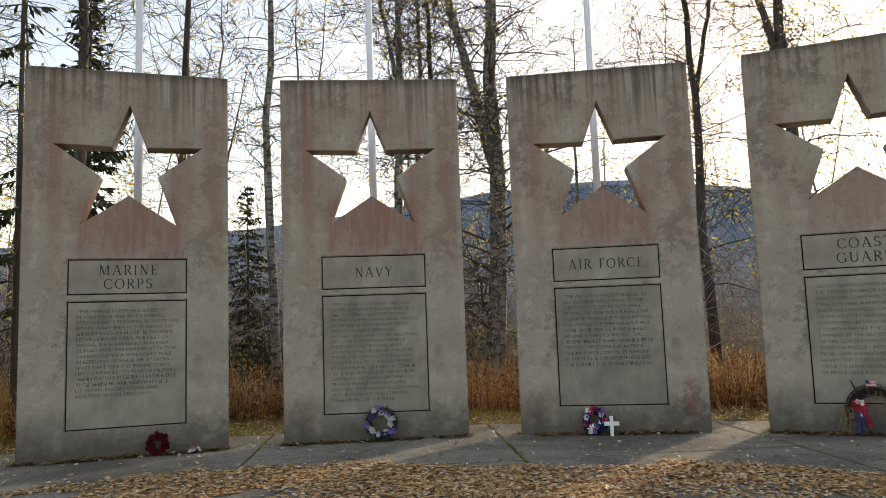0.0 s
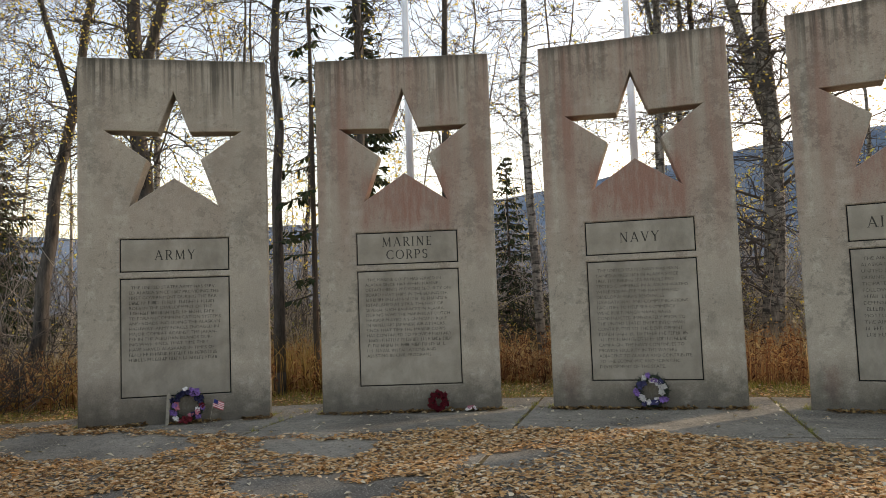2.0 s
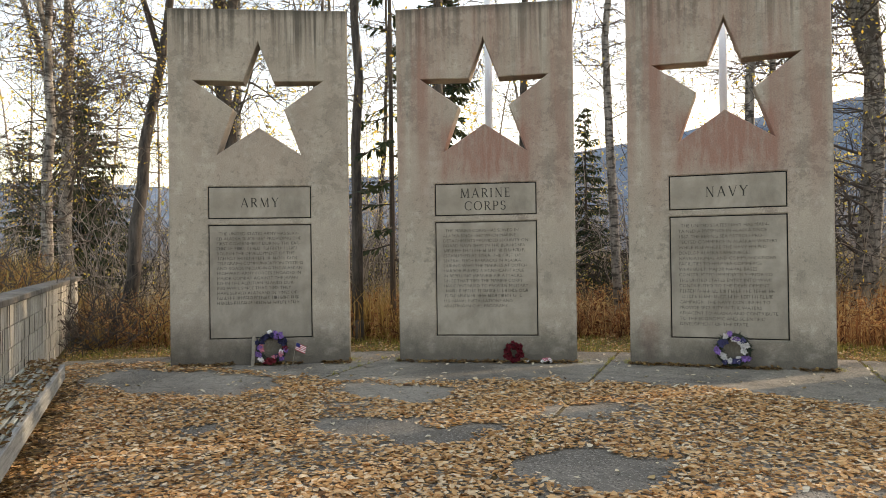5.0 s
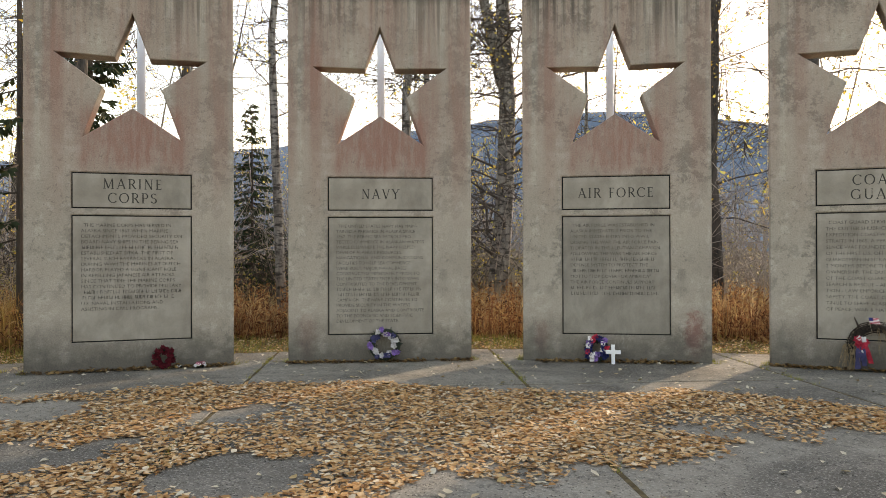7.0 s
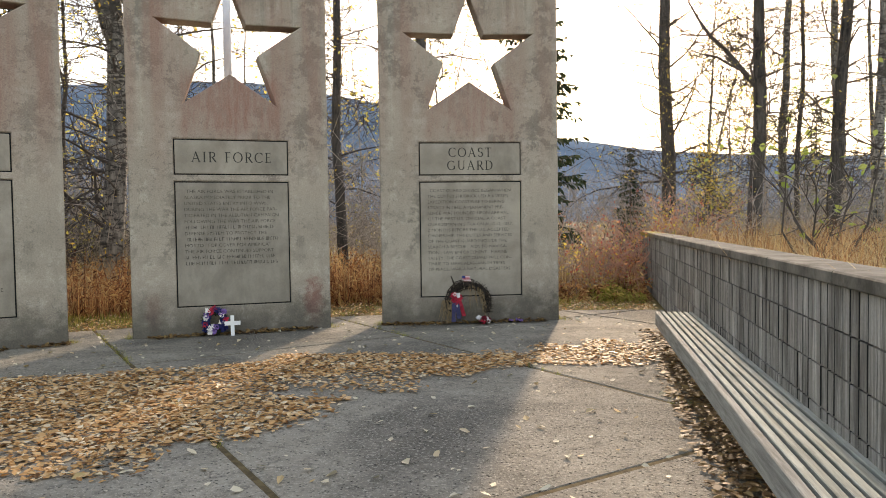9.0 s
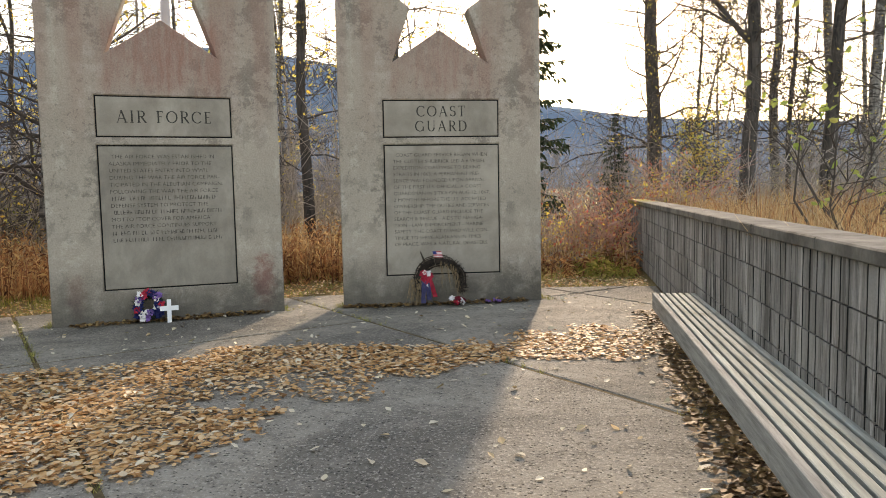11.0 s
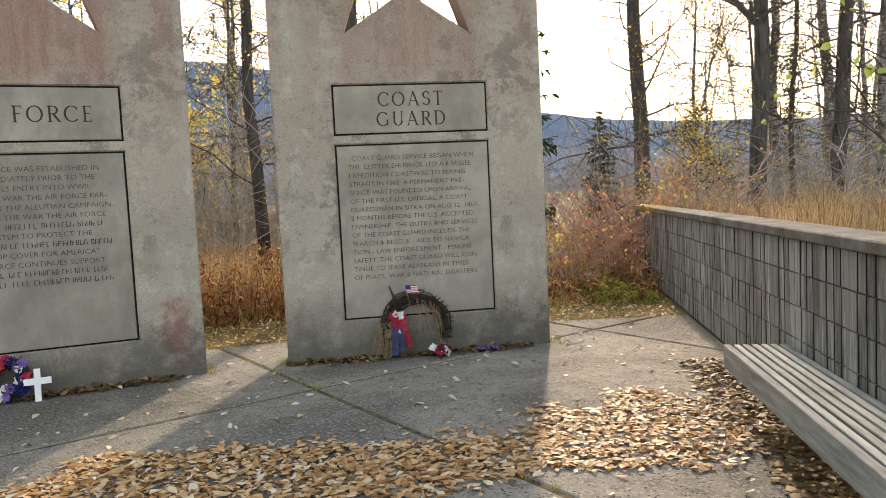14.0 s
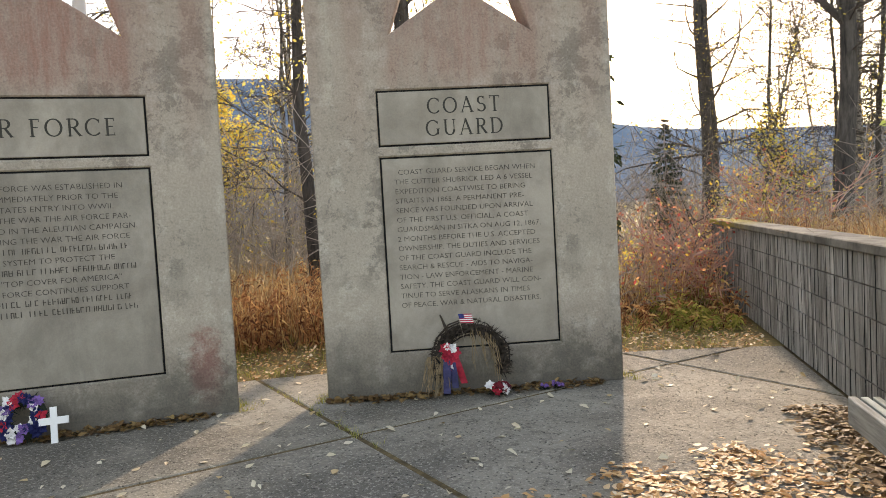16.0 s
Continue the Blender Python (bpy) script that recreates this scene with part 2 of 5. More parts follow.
CAP = cap_concrete()
SLAT = wood("weathered_slat_wood", (0.43, 0.46, 0.41), (0.23, 0.25, 0.215))
FASCIA = wood("weathered_board_wood", (0.4, 0.41, 0.38), (0.2, 0.205, 0.19))
STEEL = plain("dark_bracket_steel", (0.06, 0.055, 0.05), 0.7)
POLE = plain("white_pole_paint", (0.82, 0.86, 0.92), 0.3, 0.05, 3.0)
MOSS = plain("joint_moss", (0.12, 0.085, 0.04), 0.95, 0.6, 14.0)
BIRCH = bark("birch_bark", (0.47, 0.44, 0.4), (0.1, 0.09, 0.08), 0.9)
DARKBARK = bark("cottonwood_bark", (0.14, 0.122, 0.108), (0.03, 0.026, 0.024), 0)
SPRUCEBARK = bark("spruce_bark", (0.13, 0.1, 0.08), (0.05, 0.042, 0.035), 0)
TWIG = plain("twig_bark", (0.095, 0.08, 0.07), 0.9, 0.3, 5.0)
GOLD = leafy("golden_leaf", ((0.0, (0.74, 0.46, 0.08)), (0.45, (0.78, 0.58, 0.13)), (0.8, (0.64, 0.58, 0.16)), (1.0, (0.42, 0.42, 0.12))), 0.6)
NEEDLE = leafy("spruce_needle", ((0.0, (0.02, 0.036, 0.018)), (0.6, (0.04, 0.06, 0.026)), (1.0, (0.075, 0.085, 0.035))), 0.15)
FALLEN = leafy("fallen_leaf", ((0.0, (0.16, 0.075, 0.032)), (0.14, (0.42, 0.2, 0.07)), (0.36, (0.66, 0.36, 0.15)), (0.62, (0.72, 0.43, 0.2)), (0.84, (0.78, 0.55, 0.32)), (1.0, (0.82, 0.71, 0.52))), 0.12, 0.55)
DARKLEAF = leafy("dark_brown_leaf", ((0.0, (0.09, 0.05, 0.024)), (0.5, (0.2, 0.11, 0.045)), (1.0, (0.34, 0.22, 0.09))), 0.1, 0.6)
STRAW = leafy("dry_grass", ((0.0, (0.16, 0.09, 0.035)), (0.35, (0.38, 0.23, 0.08)), (0.75, (0.55, 0.37, 0.13)), (0.95, (0.62, 0.48, 0.2)), (1.0, (0.28, 0.27, 0.07))), 0.45)
RUST = leafy("rust_weed", ((0.0, (0.09, 0.04, 0.025)), (0.3, (0.32, 0.14, 0.07)), (0.7, (0.58, 0.32, 0.15)), (1.0, (0.74, 0.56, 0.28))), 0.45)
GREEN = leafy("green_grass", ((0.0, (0.2, 0.23, 0.05)), (0.5, (0.36, 0.35, 0.09)), (1.0, (0.6, 0.5, 0.18))), 0.45)

# twigs farther back: pale backlit haze put into the bark colour
HAZEBARK = plain("hazy_twig_bark", (0.36, 0.31, 0.27), 0.95, 0.3, 2.0, 0.5)
RUSTSTEM = plain("red_shoot_bark", (0.5, 0.29, 0.22), 0.9, 0.3, 4.0)
REDLEAF = leafy("red_leaf", ((0.0, (0.42, 0.08, 0.07)), (0.5, (0.58, 0.24, 0.15)), (0.8, (0.62, 0.42, 0.15)), (1.0, (0.52, 0.5, 0.17))), 0.55)
LIME = leafy("yellow_green_leaf", ((0.0, (0.26, 0.36, 0.08)), (0.6, (0.38, 0.45, 0.13)), (1.0, (0.52, 0.49, 0.15))), 0.45)
TANGRASS = leafy("tan_grass", ((0.0, (0.2, 0.13, 0.07)), (0.5, (0.52, 0.36, 0.19)), (1.0, (0.72, 0.58, 0.36))), 0.5)
GREENS = plain("dark_greens", (0.025, 0.035, 0.022), 0.8, 0.5, 20.0)
DEADTWIG = plain("dead_twig", (0.05, 0.037, 0.028), 0.95, 0.4, 20.0, 0.5)
REDCLOTH = plain("red_cloth", (0.5, 0.03, 0.055), 0.8, 0.3, 30.0, 0.4)
DARKREDCLOTH = plain("dark_red_cloth", (0.16, 0.012, 0.02), 0.8, 0.4, 30.0, 0.4)
WHITECLOTH = plain("white_cloth", (0.72, 0.7, 0.68), 0.85, 0.15, 30.0, 0.3)
PALELEAF = leafy("pale_leaf", ((0.0, (0.62, 0.52, 0.34)), (0.6, (0.72, 0.65, 0.5)), (1.0, (0.55, 0.36, 0.15))), 0.1, 0.5)
GRIME_SHADE = plain("groove_grime_shade", (0.022, 0.02, 0.018), 0.95)
OLDSTRAW = plain("old_straw", (0.24, 0.17, 0.1), 0.9, 0.4, 20.0, 0.5)
BLUECLOTH = plain("blue_cloth", (0.03, 0.04, 0.16), 0.8, 0.3, 30.0, 0.4)
NAVYCLOTH = plain("faded_navy_cloth", (0.05, 0.05, 0.12), 0.9, 0.3, 30.0)
VIOLETCLOTH = plain("violet_cloth", (0.2, 0.11, 0.32), 0.85, 0.3, 30.0, 0.4)
PINKCLOTH = plain("pink_cloth", (0.5, 0.16, 0.2), 0.85, 0.3, 30.0, 0.4)
FLAGWOOD = plain("pale_stick_wood", (0.34, 0.3, 0.24), 0.85, 0.3, 20.0)
WHITEPAINT = plain("white_board_paint", (0.8, 0.8, 0.78), 0.5, 0.06, 10.0)

# ---- helpers of the build ----


def mesh_of(name, verts, faces, material, smooth=False):
    me = bpy.data.meshes.new(name)
    me.from_pydata([tuple(v) for v in verts], [], faces)
    me.materials.append(material)
    if smooth:
        me.shade_smooth()
    me.update()
    return me


def piece(name, verts, faces, material, parent=None, label="", smooth=False):
    ob = new(name, mesh_of(name, verts, faces, material, smooth))
    ob.parent = parent
    return tagged(ob, label)


def thing(name, m, label, category, group="", kind=""):
    ob = new(name)
    ob.matrix_world = m
    return tagged(ob, label, category, group, kind)


def inset(loop, d):
    """The loop (anticlockwise) moved inwards by d."""
    out, k = [], len(loop)
    for i in range(k):
        a, b, c = (Vector(loop[(i + j) % k]) for j in (-1, 0, 1))
        u, v = (b - a).normalized(), (c - b).normalized()
        n1, n2 = Vector((-u.y, u.x)), Vector((-v.y, v.x))
        mid = n1 + n2
        out.append(b + mid * (d / max(0.25, 1 + n1.dot(n2))))
    return out


def prism(loops, y0, y1, chamfer=0.0):
    """Upright slab in x and z with front at y0 and back at y1: the first loop is its outline, the others are holes."""
    from mathutils.geometry import tessellate_polygon
    verts, faces = [], []
    rows = []
    for k, loop in enumerate(loops):
        area = sum(a[0] * b[1] - b[0] * a[1] for a, b in zip(loop, loop[1:] + loop[:1]))
        if (area > 0) != (k == 0):
            loop = loop[::-1]
        front = inset(loop, chamfer) if chamfer else [Vector(p) for p in loop]
        rows.append((loop, front))
    flat = tessellate_polygon([[Vector((p.x, p.y, 0)) for p in front] for _, front in rows])
    fronts = [p for _, front in rows for p in front]
    backs = [Vector(p) for loop, _ in rows for p in loop]
    n = len(fronts)
    verts += [(p.x, y0, p.y) for p in fronts]
    mid = n
    verts += [(p.x, y0 + chamfer, p.y) for p in backs]
    end = 2 * n
    verts += [(p.x, y1, p.y) for p in backs]
    for a, b, c in flat:
        pa, pb, pc = fronts[a], fronts[b], fronts[c]
        turn = (pb - pa).cross(pc - pa)
        if turn < 0:
            b, c = c, b
        faces.append((a, b, c))
        faces.append((end + c, end + b, end + a))
    start = 0
    for loop, _ in rows:
        k = len(loop)
        for i in range(k):
            p, q = start + i, start + (i + 1) % k
            faces.append((p, mid + p, mid + q, q))
            faces.append((mid + p, end + p, end + q, mid + q))
        start += k
    return verts, faces


def box(x0, x1, y0, y1, z0, z1, chamfer=0.0):
    if not chamfer:
        return prism([[(x0, z0), (x1, z0), (x1, z1), (x0, z1)]], y0, y1)
    c = chamfer
    v, f = prism([[(x0, z0), (x1, z0), (x1, z1), (x0, z1)]], y0, y1, c)
    return v, f


def tube(points, radii, sides=6, start=0):
    """Vertices and faces of a tapered round limb along points."""
    verts, faces = [], []
    pts = [Vector(p) for p in points]
    for i, p in enumerate(pts):
        d = (pts[min(i + 1, len(pts) - 1)] - pts[max(i - 1, 0)]).normalized()
        u = d.cross(Vector((0.3, 1, 0.2))).normalized()
        w = d.cross(u)
        for k in range(sides):
            a = 2 * math.pi * k / sides
            verts.append(p + (u * math.cos(a) + w * math.sin(a)) * radii[i])
    for i in range(len(pts) - 1):
        for k in range(sides):
            a, b = start + i * sides + k, start + i * sides + (k + 1) % sides
            faces.append((a, b, b + sides, a + sides))
    if sides > 3:
        faces.append(tuple(start + k for k in range(sides))[::-1])
        faces.append(tuple(start + (len(pts) - 1) * sides + k for k in range(sides)))
    return verts, faces


class Heap:
    """Gathers verts and faces of one mesh."""

    def __init__(self):
        self.v, self.f = [], []

    def add(self, verts, faces, m=None):
        k = len(self.v)
        self.v += [m @ Vector(p) for p in verts] if m else list(verts)
        self.f += [tuple(k + i for i in g) for g in faces]

    def limb(self, points, radii, sides=5):
        v, f = tube(points, radii, sides, len(self.v))
        self.v += v
        self.f += f


# ---- plan ----
CENTRE, RADIUS = Vector((2.794, -2.619)), 13.285
FIRST, STEP = 72.43, 13.14                   # bearing of the first slab's face and the turn from slab to slab
AXIS = Vector((-math.sin(radians(FIRST - 2 * STEP)), math.cos(radians(FIRST - 2 * STEP))))
ACROSS = Vector((AXIS.y, -AXIS.x))


def mirrored(x, y):
    """The place across the memorial's axis of symmetry."""
    v = Vector((x, y)) - CENTRE
    p = CENTRE + 2 * v.dot(AXIS) * AXIS - v
    return p.x, p.y


def slab_pose(i):
    a = FIRST - STEP * i
    n = Vector((-math.sin(radians(a)), math.cos(radians(a))))
    p = CENTRE + RADIUS * n
    return pose(p.x, p.y, 0, 0, 0, a)


WALL_FAR, WALL_NEAR = (0.63, 15.9), (1.3, 1.2)


def face_pose(p, q):
    """A pose at p with x running to q."""
    return pose(p[0], p[1], 0, 0, 0, math.degrees(math.atan2(q[1] - p[1], q[0] - p[0])))


WALLS = [(WALL_FAR, WALL_NEAR), (mirrored(*WALL_NEAR), mirrored(*WALL_FAR))]
WALL_LONG = math.dist(WALL_FAR, WALL_NEAR)


def behind_wall(x, y):
    """How far behind a wall's face the place lies; below zero is the plaza's side."""
    best = -99.0
    for p, q in WALLS:
        d = (Vector(q) - Vector(p)).normalized()
        v = Vector((x, y)) - Vector(p)
        along = v.dot(d)
        if -2.5 < along < WALL_LONG + 2.5:
            best = max(best, v.dot(Vector((-d.y, d.x))))
    return best


def bank_height(x, y):
    """The earth held up behind the walls, which falls off past their far ends; None elsewhere."""
    for k, (p, q) in enumerate(WALLS):
        d = (Vector(q) - Vector(p)).normalized()
        v = Vector((x, y)) - Vector(p)
        along, off = v.dot(d), v.dot(Vector((-d.y, d.x)))
        past = -along if k == 0 else along - WALL_LONG
        if off > 0.18 and past < 3:
            return 0.66 * (1 - max(0.0, past) / 3) * min(1.0, (14 - off) / 6) + 0.06 * noise.noise((x * 0.5, y * 0.5, 3))
    return None


def ground_height(x, y):
    r = (Vector((x, y)) - CENTRE).length
    z = -0.05
    if r > 14.3:
        z = -0.01 + 0.05 * noise.noise((x * 0.35, y * 0.35, 0)) * min(1, (r - 14.3) / 3)
    bank = bank_height(x, y)
    return z if bank is None else max(z, bank)


def build_ground():
    radii = [0, 4, 8, 12, 14.3, 14.6, 15, 15.6, 16.3, 17, 18, 19.5, 21, 23, 26, 30, 36, 45, 60, 90, 150, 300, 700, 1500, 3200]
    verts, faces, k = [], [], 180
    for r in radii:
        for j in range(k):
            a = 2 * math.pi * j / k
            x, y = CENTRE.x + r * math.cos(a), CENTRE.y + r * math.sin(a)
            z = -0.05 if r < 14.4 else -0.01 + 0.05 * noise.noise((x * 0.35, y * 0.35, 0)) * min(1, (r - 14.3) / 3)
            verts.append((x, y, z))
    for i in range(len(radii) - 1):
        for j in range(k):
            a, b = i * k + j, i * k + (j + 1) % k
            faces.append((a, a + k, b + k, b))
    tagged(piece("ground", verts, faces, SOIL, smooth=True), "brown soil with leaf litter and thin grass", "ground", kind="structure")
    for k, (p, q) in enumerate(WALLS):
        m = face_pose(p, q)
        long = [-3 + 0.5 * i for i in range(int((WALL_LONG + 6) / 0.5) + 1)]
        deep = [0.185, 0.5, 1, 1.8, 3, 5, 8, 11, 14]
        verts, faces = [], []
        for u in long:
            for w in deep:
                v = m @ Vector((u, w, 0))
                h = bank_height(v.x, v.y)
                verts.append((v.x, v.y, -0.06 if h is None else h))
        n = len(deep)
        for i in range(len(long) - 1):
            for j in range(n - 1):
                c = i * n + j
                faces.append((c, c + n, c + n + 1, c + 1))
        tagged(piece("ground_bank", verts, faces, SOIL, smooth=True), "grassy earth held up behind a block wall", "ground", kind="structure")


def build_hills():
    """A wooded ridge with one broad summit, and lower foothills before it."""
    for name, dist, low, peak, seed in (("backdrop_foothills", 1300, 2.6, 1.2, 3.0), ("backdrop_ridge", 2500, 4.2, 6.4, 8.0)):
        verts, faces, k = [], [], 360
        for j in range(k):
            az = 360 * j / k
            c, s = math.cos(radians(az)), math.sin(radians(az))
            el = low + peak * math.exp(-((az - 120) / (24 if az < 120 else 31)) ** 2) + peak * 0.16 * max(0.0, min(1.0, (az - 130) / 30)) + 0.28 * noise.fractal((c * 7 + seed, s * 7, seed), 0.9, 2.1, 5)
            h = dist * math.tan(radians(el))
            for f, r in ((-0.02, 0.6), (0.3, 0.75), (0.62, 0.88), (0.85, 0.96), (1.0, 1.0), (-0.05, 1.15)):
                wob = 1 + 0.05 * noise.noise((c * 20, s * 20, f * 5 + seed)) * (1 - f)
                verts.append((dist * r * c * wob, dist * r * s * wob, h * f))
        for j in range(k):
            for i in range(5):
                a, b = j * 6 + i, ((j + 1) % k) * 6 + i
                faces.append((a, b, b + 1, a + 1))
        tagged(piece(name, verts, faces, HILL, smooth=True), "wooded hills far off, blue distance haze painted into their colour", "hill", kind="structure")


build_ground()
build_hills()

# ---- memorial slabs ----
SLAB_W, SLAB_H, SLAB_T = 2.38, 4.8, 0.28
STAR = [(0, 4.36), (-0.2, 3.815), (-0.86, 3.83), (-0.335, 3.445), (-0.555, 2.83), (0, 3.2), (0.555, 2.83), (0.335, 3.445), (0.86, 3.83), (0.2, 3.815)]
NAME_BOX, TEXT_BOX = (-0.665, 0.67, 1.98, 2.385), (-0.665, 0.67, 0.365, 1.87)


def rect(x0, x1, z0, z1):
    return [(x0, z0), (x1, z0), (x1, z1), (x0, z1)]


def inscription(lines, top, pitch, parent, seed, cap=0.042, left=-0.575, wide=1.14):
    """Small cut capitals set flush left; lines too worn to read become rows of bars."""
    heap, made = Heap(), []
    for k, line in enumerate(lines):
        if not line:
            bars(1, top - k * pitch, pitch, parent, seed + k)
            continue
        cu = bpy.data.curves.new("line", "FONT")
        cu.body, cu.size, cu.resolution_u, cu.extrude, cu.offset = line, 0.06, 2, 0.0012, -0.0006
        ob = bpy.data.objects.new("line", cu)
        scene.collection.objects.link(ob)
        me = bpy.data.meshes.new_from_object(ob.evaluated_get(bpy.context.evaluated_depsgraph_get()))
        made.append((k, [v.co.copy() for v in me.vertices], [tuple(p.vertices) for p in me.polygons]))
        bpy.data.objects.remove(ob)
        bpy.data.meshes.remove(me)
        bpy.data.curves.remove(cu)
    sx = wide / max(max(v.x for v in vs) for _, vs, _ in made)
    sz = cap / 0.0437
    for k, vs, fs in made:
        heap.add([(left + v.x * sx + (0.03 if k == 0 else 0), -v.z + 0.0018, v.y * sz + top - cap / 2 - k * pitch) for v in vs], fs)
    return piece("inscription", heap.v, heap.f, CUT_FAINT, parent, "small worn cut capitals")


# Roman capitals: strokes (x0, y0, x1, y1, width) and bows (cx, cy, rx, ry, from, to) on a unit height; the last number is the advance
THICK, THIN = 0.125, 0.06
GLYPHS = {
    "A": ([(0.1, 0, 0.42, 1, THIN), (0.41, 1, 0.75, 0, THICK), (0.2, 0.34, 0.62, 0.34, THIN), (0, 0.02, 0.2, 0.02, 0.04), (0.62, 0.02, 0.88, 0.02, 0.04)], [], 0.86),
    "I": ([(0.16, 0, 0.16, 1, THICK), (0.04, 0.02, 0.28, 0.02, 0.04), (0.04, 0.98, 0.28, 0.98, 0.04)], [], 0.34),
    "R": ([(0.16, 0, 0.16, 1, THICK), (0.04, 0.02, 0.28, 0.02, 0.04), (0.04, 0.97, 0.36, 0.97, THIN), (0.16, 0.5, 0.36, 0.5, THIN), (0.36, 0.5, 0.68, 0.02, THICK), (0.62, 0.02, 0.78, 0.02, 0.04)], [(0.36, 0.735, 0.22, 0.235, 90, -90)], 0.74),
    "P": ([(0.16, 0, 0.16, 1, THICK), (0.04, 0.02, 0.28, 0.02, 0.04), (0.04, 0.97, 0.36, 0.97, THIN), (0.16, 0.46, 0.36, 0.46, THIN)], [(0.36, 0.715, 0.22, 0.255, 90, -90)], 0.66),
    "D": ([(0.16, 0, 0.16, 1, THICK), (0.04, 0.03, 0.38, 0.03, THIN), (0.04, 0.97, 0.38, 0.97, THIN)], [(0.38, 0.5, 0.38, 0.47, 90, -90)], 0.86),
    "M": ([(0.16, 0, 0.2, 1, THIN), (0.2, 1, 0.54, 0.05, THICK), (0.54, 0.05, 0.88, 1, THIN), (0.88, 1, 0.92, 0, THICK), (0.06, 0.02, 0.28, 0.02, 0.04), (0.8, 0.02, 1.04, 0.02, 0.04)], [], 1.08),
    "N": ([(0.16, 0, 0.16, 1, THIN), (0.16, 1, 0.72, 0, THICK), (0.72, 0, 0.72, 1, THIN), (0.04, 0.02, 0.28, 0.02, 0.04), (0.6, 0.98, 0.84, 0.98, 0.04)], [], 0.88),
    "Y": ([(0.08, 1, 0.38, 0.48, THICK), (0.7, 1, 0.38, 0.48, THIN), (0.38, 0.5, 0.38, 0, THICK), (0.26, 0.02, 0.5, 0.02, 0.04), (0, 0.98, 0.2, 0.98, 0.04), (0.6, 0.98, 0.8, 0.98, 0.04)], [], 0.78),
    "E": ([(0.16, 0, 0.16, 1, THICK), (0.04, 0.03, 0.54, 0.03, THIN), (0.04, 0.97, 0.52, 0.97, THIN), (0.16, 0.52, 0.44, 0.52, THIN), (0.53, 0, 0.53, 0.16, 0.04), (0.51, 0.86, 0.51, 1, 0.04)], [], 0.62),
    "F": ([(0.16, 0, 0.16, 1, THICK), (0.04, 0.02, 0.28, 0.02, 0.04), (0.04, 0.97, 0.52, 0.97, THIN), (0.16, 0.52, 0.44, 0.52, THIN), (0.51, 0.84, 0.51, 1, 0.04)], [], 0.58),
    "V": ([(0.1, 1, 0.42, 0, THICK), (0.42, 0, 0.74, 1, THIN), (0, 0.98, 0.22, 0.98, 0.04), (0.64, 0.98, 0.84, 0.98, 0.04)], [], 0.82),
    "U": ([(0.16, 0.34, 0.16, 1, THICK), (0.7, 0.34, 0.7, 1, THIN), (0.04, 0.98, 0.28, 0.98, 0.04), (0.6, 0.98, 0.8, 0.98, 0.04)], [(0.43, 0.34, 0.27, 0.32, 180, 360)], 0.84),
    "T": ([(0.36, 0, 0.36, 1, THICK), (0.04, 0.97, 0.68, 0.97, THIN), (0.24, 0.02, 0.48, 0.02, 0.04), (0.05, 0.84, 0.05, 1, 0.04), (0.67, 0.84, 0.67, 1, 0.04)], [], 0.72),
    "O": ([], [(0.46, 0.5, 0.4, 0.48, 0, 360)], 0.92),
    "C": ([(0.75, 0.74, 0.75, 0.92, 0.04)], [(0.46, 0.5, 0.4, 0.48, 42, 318)], 0.82),
    "G": ([(0.78, 0.08, 0.78, 0.42, 0.11), (0.66, 0.43, 0.88, 0.43, 0.04), (0.76, 0.76, 0.76, 0.92, 0.04)], [(0.46, 0.5, 0.4, 0.48, 42, 322)], 0.92),
    "S": ([(0.5, 0.78, 0.5, 0.94, 0.04), (0.07, 0.06, 0.07, 0.24, 0.04)], [(0.3, 0.74, 0.2, 0.23, 40, 265), (0.3, 0.27, 0.23, 0.245, 90, -150)], 0.6),
    " ": ([], [], 0.4),
}


def roman_letters(lines, height, bottoms, parent):
    """Large cut capitals with serifs, centred on the panel."""
    heap = Heap()
    for line, bottom in zip(lines, bottoms):
        gap = 0.2
        wide = sum(GLYPHS[c][2] + gap for c in line) - gap
        x, layer = -wide / 2, 0
        for c in line:
            strokes, bows, adv = GLYPHS[c]
            segs = list(strokes)
            for cx, cy, rx, ry, a0, a1 in bows:
                k = max(6, int(abs(a1 - a0) / 18))
                for i in range(k):
                    p, q = radians(a0 + (a1 - a0) * i / k), radians(a0 + (a1 - a0) * (i + 1) / k)
                    mid = abs(math.cos((p + q) / 2))
                    segs.append((cx + rx * math.cos(p), cy + ry * math.sin(p), cx + rx * math.cos(q), cy + ry * math.sin(q), THIN + (THICK - THIN) * mid ** 1.5))
            for x0, y0, x1, y1, w in segs:
                d = Vector((x1 - x0, y1 - y0))
                if d.length < 1e-6:
                    continue
                nrm = Vector((-d.y, d.x)).normalized() * w / 2
                d = d.normalized() * 0.012
                layer = (layer + 1) % 9
                front = 0.0018 - 0.0002 * layer
                quad = [Vector((x0, y0)) - d + nrm, Vector((x0, y0)) - d - nrm, Vector((x1, y1)) + d - nrm, Vector((x1, y1)) + d + nrm]
                heap.add(*prism([[((v.x + x) * height, v.y * height + bottom) for v in quad]], front, 0.004))
            x += adv + gap
    return piece("lettering", heap.v, heap.f, CUT, parent, "dark cut capitals")


